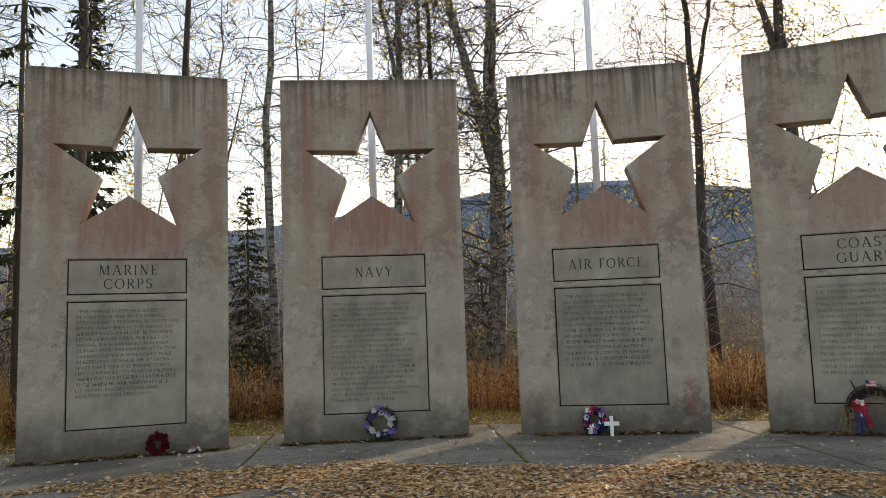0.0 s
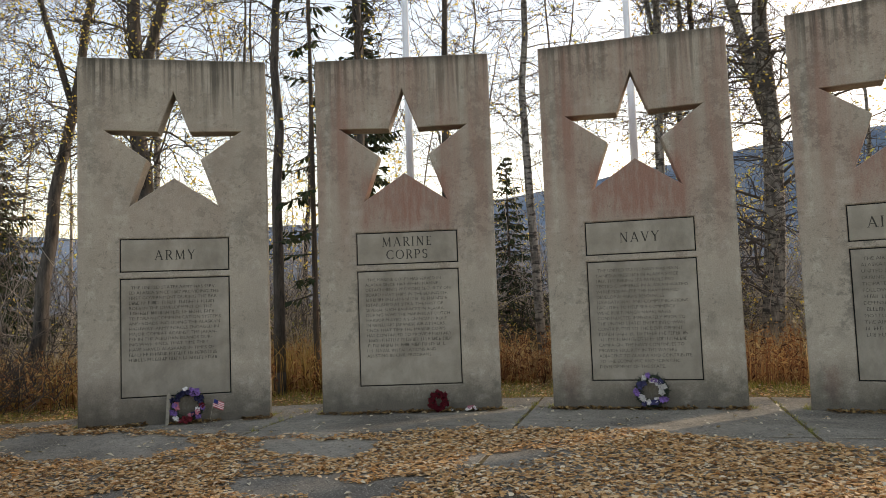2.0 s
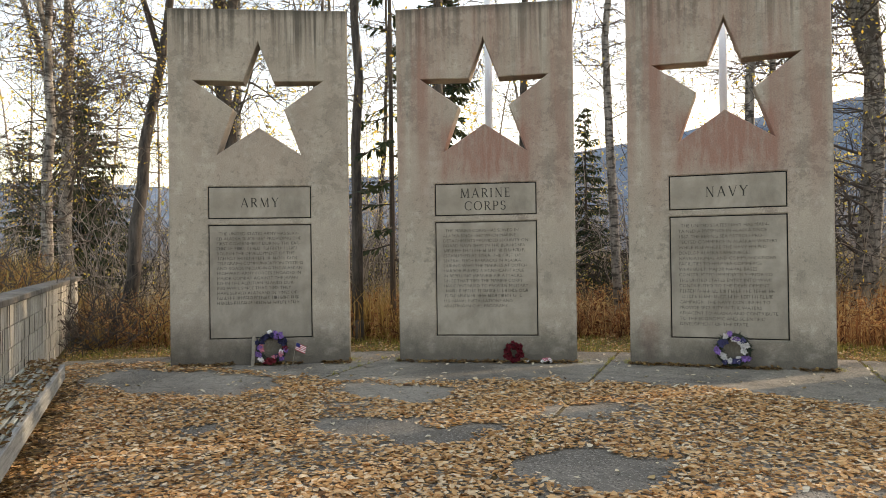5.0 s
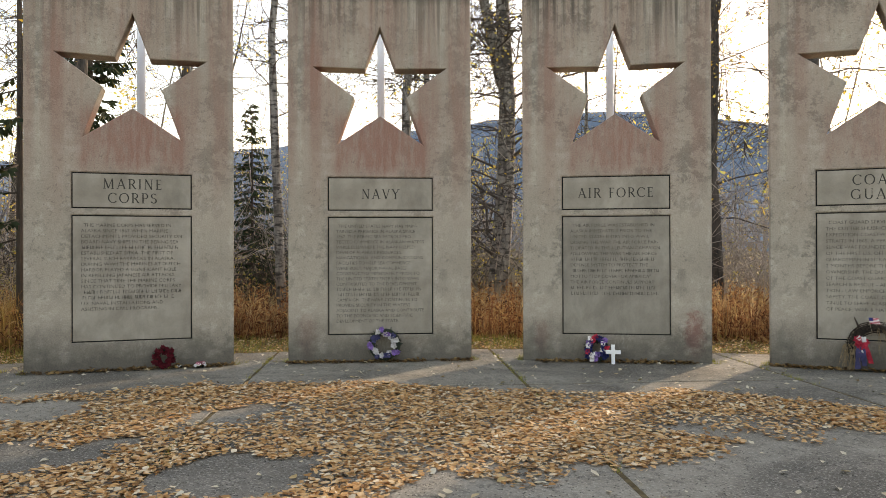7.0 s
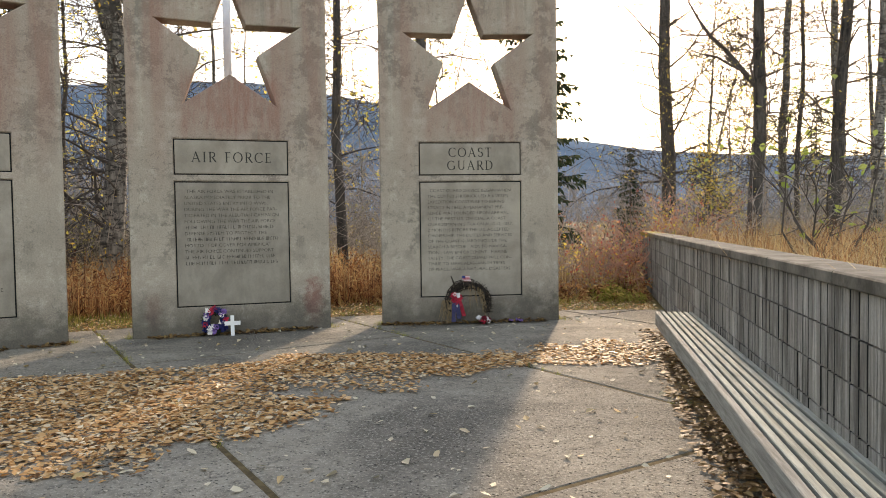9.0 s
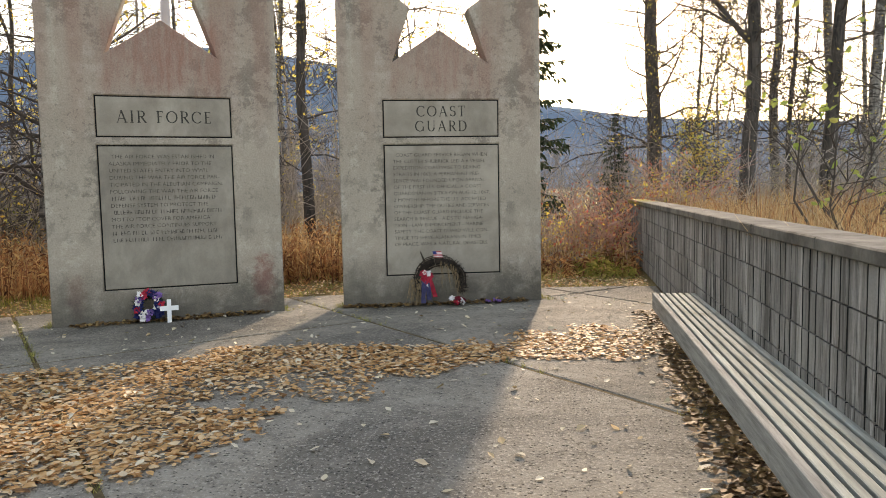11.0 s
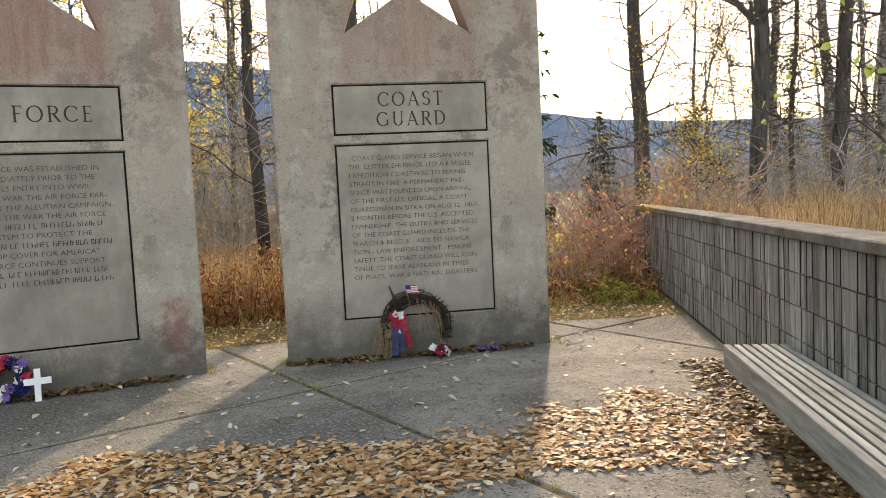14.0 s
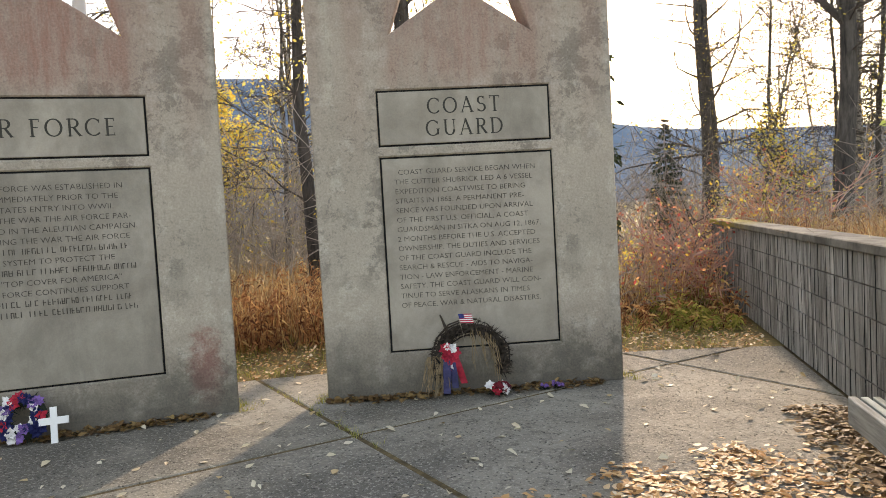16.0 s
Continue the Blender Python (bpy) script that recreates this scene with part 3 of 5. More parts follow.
def bars(lines, top, pitch, parent, seed, x0=-0.56, x1=0.56):
    """Rows of worn letters too faint to read, as short upright bars."""
    rnd, heap = random.Random(seed), Heap()
    for k in range(lines):
        x, z, end = x0 + rnd.uniform(-0.02, 0.02), top - k * pitch, x1 - rnd.uniform(0, 0.1)
        while x < end:
            for _ in range(rnd.choice((2, 3, 4, 5, 6, 7, 8))):
                w = rnd.uniform(0.014, 0.024)
                v, f = box(x, x + 0.0055, -0.0012, 0.002, z - 0.02, z + 0.02)
                heap.add(v, f)
                for zz in rnd.sample((-0.0175, 0.0, 0.0175), rnd.choice((0, 1, 1, 2))):
                    v, f = box(x + 0.0055, x + w, -0.001, 0.002, z + zz - 0.0025, z + zz + 0.0025)
                    heap.add(v, f)
                if rnd.random() < 0.45:
                    v, f = box(x + w, x + w + 0.005, -0.0012, 0.002, z - 0.02, z + rnd.choice((0.0, 0.02)))
                    heap.add(v, f)
                x += w + 0.0115
                if x > end:
                    break
            x += 0.02
    return piece("worn_inscription", heap.v, heap.f, CUT_FAINT, parent)


TEXTS = [text.split("\n") for text in (
    """THE UNITED STATES ARMY HAS SERV-
ED ALASKA SINCE 1867 PROVIDING THE
FIRST GOVERNMENT DURING THE EAR-

ROLE IN THE DEVELOPMENT OF THE

TELEGRAPH COMMUNICATION SYSTEMS
AND ROADS INCLUDING THE ALASKAN
HIGHWAY. ARMY FORCES ENGAGED IN
MAJOR COMBAT AGAINST THE JAPAN-
ESE IN THE ALEUTIAN ISLANDS DUR-
ING WWII. SINCE THAT TIME THEY
HAVE SERVED ALASKANS IN TIMES OF

""",
    """THE MARINE CORPS HAS SERVED IN
ALASKA SINCE 1867 WHEN MARINE
DETACHMENTS PROVIDED SECURITY ON
BOARD NAVY SHIPS IN THE BERING SEA

ESTABLISHED AT SITKA. THE FIRST OF
SEVERAL SUCH BARRACKS IN ALASKA.
DURING WWII THE MARINES AT DUTCH
HARBOR PLAYED A SIGNIFICANT ROLE
IN REPELLING JAPANESE AIR ATTACKS.
SINCE THAT TIME THE MARINE CORPS
HAS CONTINUED TO PROVIDE MILITARY


U.S. NAVAL INSTALLATIONS AND
ASSISTING IN CIVIL PROGRAMS.""",
    """THE UNITED STATES NAVY HAS MAIN-
TAINED A PRESENCE IN ALASKA SINCE
1867. THE BERING SEA PATROLS PRO-
TECTED COMMERCE IN ALASKAN WATERS
WHILE ELSEWHERE THE NAVY HELPED
DEVELOP ALASKA'S RESOURCES.
NAVIGATIONAL AND COMMUNICATIONS
FACILITIES TO HELP SEA COMMERCE
WERE BUILT. MAJOR NAVAL BASES
CONSTRUCTED IMMEDIATELY PRIOR TO
THE UNITED STATES ENTRY INTO WWII
CONTRIBUTED TO THE DEVELOPMENT


CAMPAIGN. THE NAVY CONTINUES TO
PROVIDE SECURITY IN THE WATERS
ADJACENT TO ALASKA AND CONTRIBUTE
TO THE ECONOMIC AND SCIENTIFIC
DEVELOPMENT OF THE STATE.""",
    """THE AIR FORCE WAS ESTABLISHED IN
ALASKA IMMEDIATELY PRIOR TO THE
UNITED STATES ENTRY INTO WWII.
DURING THE WAR THE AIR FORCE PAR-
TICIPATED IN THE ALEUTIAN CAMPAIGN.
FOLLOWING THE WAR THE AIR FORCE

DEFENSE SYSTEM TO PROTECT THE

MOTTO "TOP COVER FOR AMERICA"
THE AIR FORCE CONTINUES SUPPORT

""",
    """COAST GUARD SERVICE BEGAN WHEN
THE CUTTER SHUBRICK LED A 6 VESSEL
EXPEDITION COASTWISE TO BERING
STRAITS IN 1865. A PERMANENT PRE-
SENCE WAS FOUNDED UPON ARRIVAL
OF THE FIRST U.S. OFFICIAL, A COAST
GUARDSMAN IN SITKA ON AUG 12, 1867,
2 MONTHS BEFORE THE U.S. ACCEPTED
OWNERSHIP. THE DUTIES AND SERVICES
OF THE COAST GUARD INCLUDE THE
SEARCH & RESCUE - AIDS TO NAVIGA-
TION - LAW ENFORCEMENT - MARINE
SAFETY. THE COAST GUARD WILL CON-
TINUE TO SERVE ALASKANS IN TIMES
OF PEACE, WAR & NATURAL DISASTERS.""")]
PITCH = [0.0665, 0.0675, 0.0685, 0.0735, 0.0745]

SLABS = [
    (["ARMY"], 0.2, 13, (), 1.1, 0.4),
    (["MARINE", "CORPS"], 1.05, 12, (), 0.8, 0.5),
    (["NAVY"], 1.15, 16, ((-0.95, 0.3, 0.12, 0.3, 0.35),), 0.7, 0.5),
    (["AIR FORCE"], 0.95, 13, ((0.97, 0.35, 0.12, 0.28, 0.7), (-0.95, 0.3, 0.1, 0.22, 0.4)), 1.0, 0.6),
    (["COAST", "GUARD"], 0.7, 15, (), 0.6, 0.7),
]


def memorial_slab(i):
    words, red, lines, spots, streaks, patch = SLABS[i]
    name = " ".join(words).title()
    ob = thing("memorial_slab", slab_pose(i), f"tall weathered concrete slab with a cut star, inscribed {name}", "memorial", "memorial slabs in an arc")
    conc = cast_concrete("cast_concrete", red, streaks, patch, spots)
    outline = rect(-SLAB_W / 2, SLAB_W / 2, -0.05, SLAB_H)
    g = 0.015
    pockets = [rect(b[0] - g, b[1] + g, b[2] - g, b[3] + g) for b in (NAME_BOX, TEXT_BOX)]
    heap = Heap()
    heap.add(*prism([outline, STAR, *pockets], 0.0, 0.045, 0.012))
    heap.add(*prism([outline, STAR], 0.045, SLAB_T, 0.0))
    piece("body", heap.v, heap.f, conc, ob, "rain-streaked concrete with a star-shaped opening")
    np_ = piece("name_panel", *prism([rect(*NAME_BOX)], 0.003, 0.04, 0.004), PANEL, ob, "smooth concrete name panel")
    tp = piece("text_panel", *prism([rect(*TEXT_BOX)], 0.003, 0.04, 0.004), TEXT_PANELS[i], ob, "smooth concrete text panel")
    if len(words) == 1:
        roman_letters(words, 0.125, [2.12], np_)
    else:
        roman_letters(words, 0.122, [2.207, 2.035], np_)
    inscription(TEXTS[i], 1.765, PITCH[i], tp, 40 * i)
    # black ring laid in the panel grooves to paint in their shade
    shade_ring = Heap()
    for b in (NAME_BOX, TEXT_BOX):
        shade_ring.add(*prism([rect(b[0] - g, b[1] + g, b[2] - g, b[3] + g), rect(*b)], 0.018, 0.04))
    piece("joint_seal", shade_ring.v, shade_ring.f, GROOVE_SHADE, ob, "black shade painted into the grooves round the panels")
    return ob


for i in range(5):
    memorial_slab(i)


def flagpole(i, u, off):
    m = slab_pose(i) @ pose(u, SLAB_T + off, 0)
    ob = thing("flagpole", m, "white painted flagpole behind a memorial slab", "flagpole", "flagpoles behind the slabs")
    heap = Heap()
    heap.limb([(0, 0, -0.1), (0, 0, 5), (0, 0, 11)], [0.065, 0.058, 0.035], 14)
    piece("pole", heap.v, heap.f, POLE, ob, smooth=True)
    heap = Heap()
    heap.limb([(0, 0, -0.05), (0, 0, 0.04), (0, 0, 0.06)], [0.13, 0.13, 0.075], 16)
    piece("base_collar", heap.v, heap.f, POLE, ob)


for i, u, off in ((1, -0.06, 1.6), (2, 0.0, 1.6), (3, 0.07, 1.5)):
    flagpole(i, u, off)

# ---- retaining walls and benches ----
COURSE, BLOCK_L = 0.204, 0.4


def block_mesh(seed, material):
    """A block with upright ribs on its face, sawn by narrow grooves."""
    rnd = random.Random(seed)
    cuts = [c + rnd.uniform(-0.004, 0.004) for c in (0.1, 0.2, 0.3)]
    x0, x1, d = 0.004, BLOCK_L - 0.004, 0.03
    path = [(x0, 0.0)]
    for c in cuts:
        w = 0.0075
        path += [(c - w, rnd.uniform(-0.002, 0.002)), (c - w * 0.7, d), (c + w * 0.7, d), (c + w, rnd.uniform(-0.002, 0.002))]
    path += [(x1, 0.0), (x1, 0.2), (x0, 0.2)]
    k, h = len(path), COURSE - 0.009
    verts = [(x, y, 0) for x, y in path] + [(x, y, h) for x, y in path]
    faces = [(i, (i + 1) % k, k + (i + 1) % k, k + i) for i in range(k)] + [tuple(range(k))[::-1], tuple(range(k, 2 * k))]
    me = mesh_of("block", verts, faces, material)
    # near-black groove faces: grime, with the shade of the narrow cuts painted in
    me.materials.append(GRIME_SHADE)
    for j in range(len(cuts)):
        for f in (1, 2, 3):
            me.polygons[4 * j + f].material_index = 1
    return me


BLOCKS = [block_mesh(s, BLOCK) for s in range(7)]
LIT_PALE_BLOCKS = [block_mesh(s, LIT_PALEBLOCK) for s in range(7)]


def retaining_wall(p, q, name, label, blocks):
    m = face_pose(p, q)
    ob = tagged(new(name), label, "wall", kind="structure")
    ob.matrix_world = m
    piece("core", *box(0.01, WALL_LONG - 0.01, 0.07, 0.19, -0.1, 5 * COURSE + 0.01), blocks[0].materials[0], ob)
    rnd = random.Random(5)
    for c in range(5):
        x = 0.0
        while x < WALL_LONG:
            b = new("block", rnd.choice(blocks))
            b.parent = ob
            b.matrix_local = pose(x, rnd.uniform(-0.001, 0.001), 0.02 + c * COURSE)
            x += BLOCK_L
    x = -0.03
    while x < WALL_LONG:
        w = 1.2
        piece("cap_stone", *prism([rect(x + 0.003, x + w - 0.003, 5 * COURSE + 0.02, 5 * COURSE + 0.085)], -0.035, 0.235, 0.008), CAP, ob)
        x += w


retaining_wall(*WALLS[0], "wall_right", "grey ribbed concrete block wall with a mossy cap", BLOCKS)
retaining_wall(*WALLS[1], "wall_left", "pale streaked concrete block wall with a cap", LIT_PALE_BLOCKS)


def bench(m, long, label):
    """Slatted seat carried on brackets from the wall behind; x along it, the sitter's side at -y."""
    ob = thing("wall_bench", m, label, "bench", "benches along the walls")
    top, depth = 0.365, 0.34
    for k in range(6):
        y = 0.062 + k * 0.056
        piece("slat", *prism([rect(0, long, top - 0.06, top)], y, y + 0.034, 0.004), SLAT, ob)
    piece("front_board", *prism([rect(0, long, top - 0.145, top + 0.002)], 0.0, 0.04, 0.005), FASCIA, ob, "grey weathered front board")
    x = 0.25
    while x < long:
        heap = Heap()
        heap.add(*prism([rect(x, x + 0.1, top - 0.13, top - 0.036)], 0.042, depth + 0.1))
        heap.add(*prism([rect(x, x + 0.1, -0.04, top - 0.13)], 0.22, depth + 0.1))
        piece("bracket", heap.v, heap.f, STEEL, ob)
        x += 1.6


def wall_axes(wall):
    p, q = Vector(wall[0]), Vector(wall[1])
    d = (q - p).normalized()
    n = Vector((-d.y, d.x))
    return d, n


d, n = wall_axes(WALLS[0])
start = Vector(WALL_FAR) + d * 7.48 - n * 0.4
bench(face_pose(start, start + d * 5.3 + n * 0.035), 7.2, "long grey weathered slatted bench along the block wall")
d, n = wall_axes(WALLS[1])
start = Vector(WALLS[1][1]) - d * (7.48 + 7.2) - n * 0.4
bench(face_pose(start, start + d), 7.2, "long grey slatted bench strewn with leaves")

# ---- paving ----


def clipped(poly, a, b):
    """The part of a polygon on the left of the line from a to b."""
    out = []
    for i, p in enumerate(poly):
        q = poly[(i + 1) % len(poly)]
        sp_ = (b[0] - a[0]) * (p[1] - a[1]) - (b[1] - a[1]) * (p[0] - a[0])
        sq = (b[0] - a[0]) * (q[1] - a[1]) - (b[1] - a[1]) * (q[0] - a[0])
        if sp_ >= 0:
            out.append(p)
        if sp_ * sq < 0:
            k = sp_ / (sp_ - sq)
            out.append((p[0] + k * (q[0] - p[0]), p[1] + k * (q[1] - p[1])))
    return out


def build_paving():
    """Concrete panels cast in a grid square to the memorial's axis, ending in an arc behind the slabs."""
    ob = tagged(new("pavement"), "worn grey concrete paving with mossy joints", "pavement", kind="structure")
    edge = [(CENTRE.x + 14.42 * math.cos(radians(a)), CENTRE.y + 14.42 * math.sin(radians(a))) for a in range(0, 360, 3)]
    lines = []
    for p, q in WALLS:
        dd = (Vector(q) - Vector(p)).normalized()
        nn = Vector((-dd.y, dd.x)) * 0.0
        lines.append((Vector(q) + nn, Vector(p) + nn))
    base_z = -0.03
    grid_s, grid_q = 3.05, 4.83
    for i in range(-4, 5):
        for j in range(-3, 4):
            s0, s1 = 0.095 + (i - 0.5) * grid_s, 0.095 + (i + 0.5) * grid_s
            q0, q1 = 2.85 + (j - 1) * grid_q, 2.85 + j * grid_q
            g = 0.019
            poly = []
            for s, r in ((s0 + g, q0 + g), (s1 - g, q0 + g), (s1 - g, q1 - g), (s0 + g, q1 - g)):
                v = ACROSS * s + AXIS * r
                poly.append((v.x, v.y))
            for a, b in zip(edge, edge[1:] + edge[:1]):
                poly = clipped(poly, a, b)
                if len(poly) < 3:
                    break
            for a, b in lines:
                if len(poly) >= 3:
                    poly = clipped(poly, a, b)
            if len(poly) < 3:
                continue
            k = len(poly)
            inner = inset(poly, 0.008)
            dz = random.Random(i * 31 + j).uniform(-0.003, 0.003)
            verts = [(p.x, p.y, dz) for p in inner] + [(x, y, dz - 0.007) for x, y in poly] + [(x, y, -0.08) for x, y in poly]
            faces = [tuple(range(k))]
            for a in range(k):
                b = (a + 1) % k
                faces += [(a, k + a, k + b, b), (k + a, 2 * k + a, 2 * k + b, k + b)]
            piece("paving_panel", verts, faces, PAVING, ob)
    verts = [(x, y, -0.008) for x, y in edge]
    piece("joint_filling", verts, [tuple(range(len(verts)))], MOSS, ob, "mossy dirt in the joints")


build_paving()

# ---- trees ----


def grow(heap, tips, p, d, length, r, depth, rnd, droop=0.0, sides=5):
    """One limb with its side limbs; tips gathers the ends of the finest twigs."""
    steps = (2, 3, 5, 6)[min(depth, 3)]
    pts, rad = [Vector(p)], [r]
    d = Vector(d).normalized()
    for i in range(steps):
        d = (d + Vector((rnd.gauss(0, 0.27), rnd.gauss(0, 0.27), rnd.gauss(0, 0.22) - droop))).normalized()
        pts.append(pts[-1] + d * length / steps)
        rad.append(r * (1 - 0.8 * (i + 1) / steps))
    heap.limb(pts, rad, sides if depth > 1 else 3)
    if depth <= 0:
        tips.append(pts[-1])
        tips.append(pts[-2])
        return
    for k in range(rnd.randint(4, 6) if depth > 1 else rnd.randint(4, 7)):
        i = rnd.randint(1, steps)
        side = Vector((rnd.gauss(0, 1), rnd.gauss(0, 1), rnd.gauss(0.15, 0.6))).normalized()
        dd = (d * 0.75 + side * 0.8).normalized()
        grow(heap, tips, pts[i], dd, length * rnd.uniform(0.4, 0.66), max(0.009, rad[i] * 0.55), depth - 1, rnd, droop + 0.02, 4)


def leaf_quads(points, size, rnd, per=1, spread=0.12, broad=False):
    """Small bent leaves near the points."""
    verts, faces = [], []
    for p in points:
        for _ in range(per):
            c = Vector(p) + Vector((rnd.gauss(0, spread), rnd.gauss(0, spread), rnd.gauss(0, spread)))
            a = Vector((rnd.gauss(0, 1), rnd.gauss(0, 1), rnd.gauss(-0.4, 0.8))).normalized()
            b = a.cross(Vector((rnd.gauss(0, 1), rnd.gauss(0, 1), rnd.gauss(0, 1)))).normalized()
            s = size * rnd.uniform(0.7, 1.3)
            k = len(verts)
            if broad:
                e = a.cross(b) * s * 0.18
                verts += [c - a * s, c - a * s * 0.55 + b * s * 0.55 + e, c + a * s * 0.1 + b * s * 0.62 + e, c + a * s, c + a * s * 0.1 - b * s * 0.62 + e, c - a * s * 0.55 - b * s * 0.55 + e]
                faces += [(k, k + 1, k + 2, k + 3), (k, k + 3, k + 4, k + 5)]
                continue
            verts += [c - a * s, c + b * s * 0.6 + a * s * 0.1, c + a * s, c - b * s * 0.6 + a * s * 0.1]
            faces += [(k, k + 1, k + 2), (k, k + 2, k + 3)]
    return verts, faces


def bare_tree(x, y, height, r, material, seed, label, lean=(0, 0), fork=0, leaves=0.0, first=0.28, limbs=22, arm=None, reach=1.0):
    """A tall tree of late autumn: a tapering trunk, bare limbs and few leaves left."""
    rnd = random.Random(seed)
    z = ground_height(x, y) - 0.08
    ob = thing("tree", pose(x, y, z, 0, 0, 0), label, "tree", "bare trees behind the memorial")
    trunk, wood_, tips = Heap(), Heap(), []

    def stem(p, d, length, r0, share):
        pts, rad, dd = [Vector(p)], [r0], Vector(d).normalized()
        n = 14
        for i in range(n):
            kink = Vector((rnd.gauss(0, 0.05), rnd.gauss(0, 0.05), 0))
            dd = (Vector(d).normalized() + kink).normalized()
            pts.append(pts[-1] + dd * length / n)
            rad.append(r0 * (1 - 0.88 * ((i + 1) / n) ** 1.1))
        trunk.limb(pts, rad, 9)
        for k in range(int(limbs * 1.5 * share)):
            f = first + (1 - first) * min(1, (k + rnd.random()) / (limbs * 1.5 * share)) * 0.999
            i = min(n - 1, int(f * n))
            base = pts[i].lerp(pts[i + 1], f * n - i)
            a = rnd.uniform(0, 2 * math.pi)
            up = rnd.uniform(0.1, 0.75)
            long = (0.55 + 1.9 * (1 - f)) * rnd.uniform(0.6, 1.3) * reach
            grow(wood_, tips, base, (math.cos(a), math.sin(a), up), long, max(0.013, rad[i] * rnd.uniform(0.09, 0.22)), 2, rnd, 0.035)
        return pts, rad

    # the flare of the root
    trunk.limb([(0, 0, -0.1), (lean[0] * 0.02, lean[1] * 0.02, 0.15), (lean[0] * 0.04, lean[1] * 0.04, 0.45)], [r * 1.45, r * 1.18, r * 1.0], 9)
    pts, rad = stem((lean[0] * 0.03, lean[1] * 0.03, 0.3), (lean[0], lean[1], 1), height, r, 1.0)
    if fork:
        b = pts[fork]
        a = rnd.uniform(0, 6.3)
        stem(b, (math.cos(a) * 0.28, math.sin(a) * 0.28, 1), height * 0.55, rad[fork] * 0.75, 0.5)
    if arm:
        f, dx, dy, long = arm
        i = int(f * 14)
        grow(wood_, tips, pts[i], (dx, dy, 0.55), long, rad[i] * 0.5, 3, rnd, 0.03, 6)
    piece("trunk", trunk.v, trunk.f, material, ob, smooth=True)
    tagged(piece("branchwork", wood_.v, wood_.f, TWIG, ob, "thin bare limbs and twigs"), kind="stuff")
    if leaves:
        pick = [t for t in tips if rnd.random() < leaves]
        if pick:
            tagged(piece("crown", *leaf_quads(pick, 0.032 if leaves < 0.5 else 0.045, rnd, 3 if leaves < 0.5 else 6), GOLD, ob, "sparse yellow leaves"), kind="stuff")
    return ob


def spruce(x, y, height, spread, seed, sparse=1.0, first=0.06, r=None, group="spruces behind the memorial"):
    """A spruce: straight trunk, whorls of drooping boughs with hanging sprigs."""
    rnd = random.Random(seed)
    ob = thing("spruce_tree", pose(x, y, ground_height(x, y) - 0.05), "dark green spruce with drooping boughs" if sparse > 0.6 else "thin dark spruce with short sparse boughs", "tree", group)
    trunk, needles = Heap(), Heap()
    r = r or height * 0.011
    trunk.limb([(0, 0, -0.1), (0, 0, height * 0.5), (0, 0, height)], [r, r * 0.6, 0.006], 8)
    z = height * first
    while z < height * 0.985:
        f = z / height
        long = spread * (1 - f) ** 0.85 * (0.85 if f > 0.15 else 0.7) + 0.12
        for _ in range(max(3, int(6 * sparse + rnd.random()))):
            if rnd.random() > sparse + 0.25:
                continue
            a, ll = rnd.uniform(0, 6.283), long * rnd.uniform(0.55, 1.15)
            c, s = math.cos(a), math.sin(a)
            tilt = 0.35 if f > 0.8 else min(-0.02, rnd.gauss(-0.3, 0.16))
            pts = [Vector((c * ll * u, s * ll * u, z + ll * (tilt * u + (0.16 * u * u if tilt < 0 else 0)))) for u in (0, 0.35, 0.7, 1.0)]
            trunk.limb(pts, [0.016, 0.012, 0.008, 0.004], 3)
            n = max(6, int(ll * (27 if height > 5 else 75) * (0.5 + 0.5 * sparse)))
            for k in range(n):
                u = 0.12 + 0.9 * (k + rnd.random()) / n
                j = min(2, int(u * 3))
                p = pts[j].lerp(pts[j + 1], min(1, u * 3 - j))
                side = Vector((-s, c, 0)) * rnd.choice((-1, 1))
                q = (side * rnd.uniform(0.3, 1) + Vector((c, s, 0)) * rnd.uniform(0.2, 0.9) + Vector((0, 0, rnd.uniform(-1.5, 0.1)))).normalized()
                L = rnd.uniform(0.12, 0.3) * min(1.3, 0.6 + ll * 0.3) * min(1.0, 0.35 + height / 14)
                w = q.cross(Vector((rnd.gauss(0, 1), rnd.gauss(0, 1), rnd.gauss(0, 1)))).normalized() * rnd.uniform(0.02, 0.04) * min(1.0, 0.35 + height / 14)
                needles.add([p - w * 0.5, p + q * L * 0.55 - w, p + q * L, p + q * L * 0.55 + w, p + w * 0.5], [(0, 1, 3, 4), (1, 2, 3)])
        z += rnd.uniform(0.09, 0.2) * (0.8 + height * 0.03) / max(0.5, sparse)
    piece("trunk", trunk.v, trunk.f, SPRUCEBARK, ob)
    tagged(piece("foliage", needles.v, needles.f, NEEDLE, ob), kind="stuff")
    return ob


DARK, PALE = "tall dark-barked bare tree in dry grass", "pale-barked birch with bare twigs in dry grass"
# beyond the block wall
bare_tree(1.92, 30.5, 24, 0.3, DARKBARK, 1, "stout dark tree with drooping twigs beyond the wall", (0.0, 0), 6, 0.06, 0.07, 48, reach=1.7)
bare_tree(3.28, 19.84, 15, 0.19, DARKBARK, 2, "dark bare tree with one long crooked arm", (0.02, 0), 5, 0.05, 0.24, 40, arm=(0.29, -0.95, 0.2, 4.0))
bare_tree(5.32, 25.7, 19, 0.15, BIRCH, 3, "straight grey-barked tree in dry grass", (0, 0), 0, 0.08, 0.12, 30, reach=1.2)
bare_tree(5.45, 24.7, 17, 0.08, DARKBARK, 4, "thin dark tree beside a stouter one", (0.005, 0), 0, 0.08, 0.12, 28, reach=1.1)
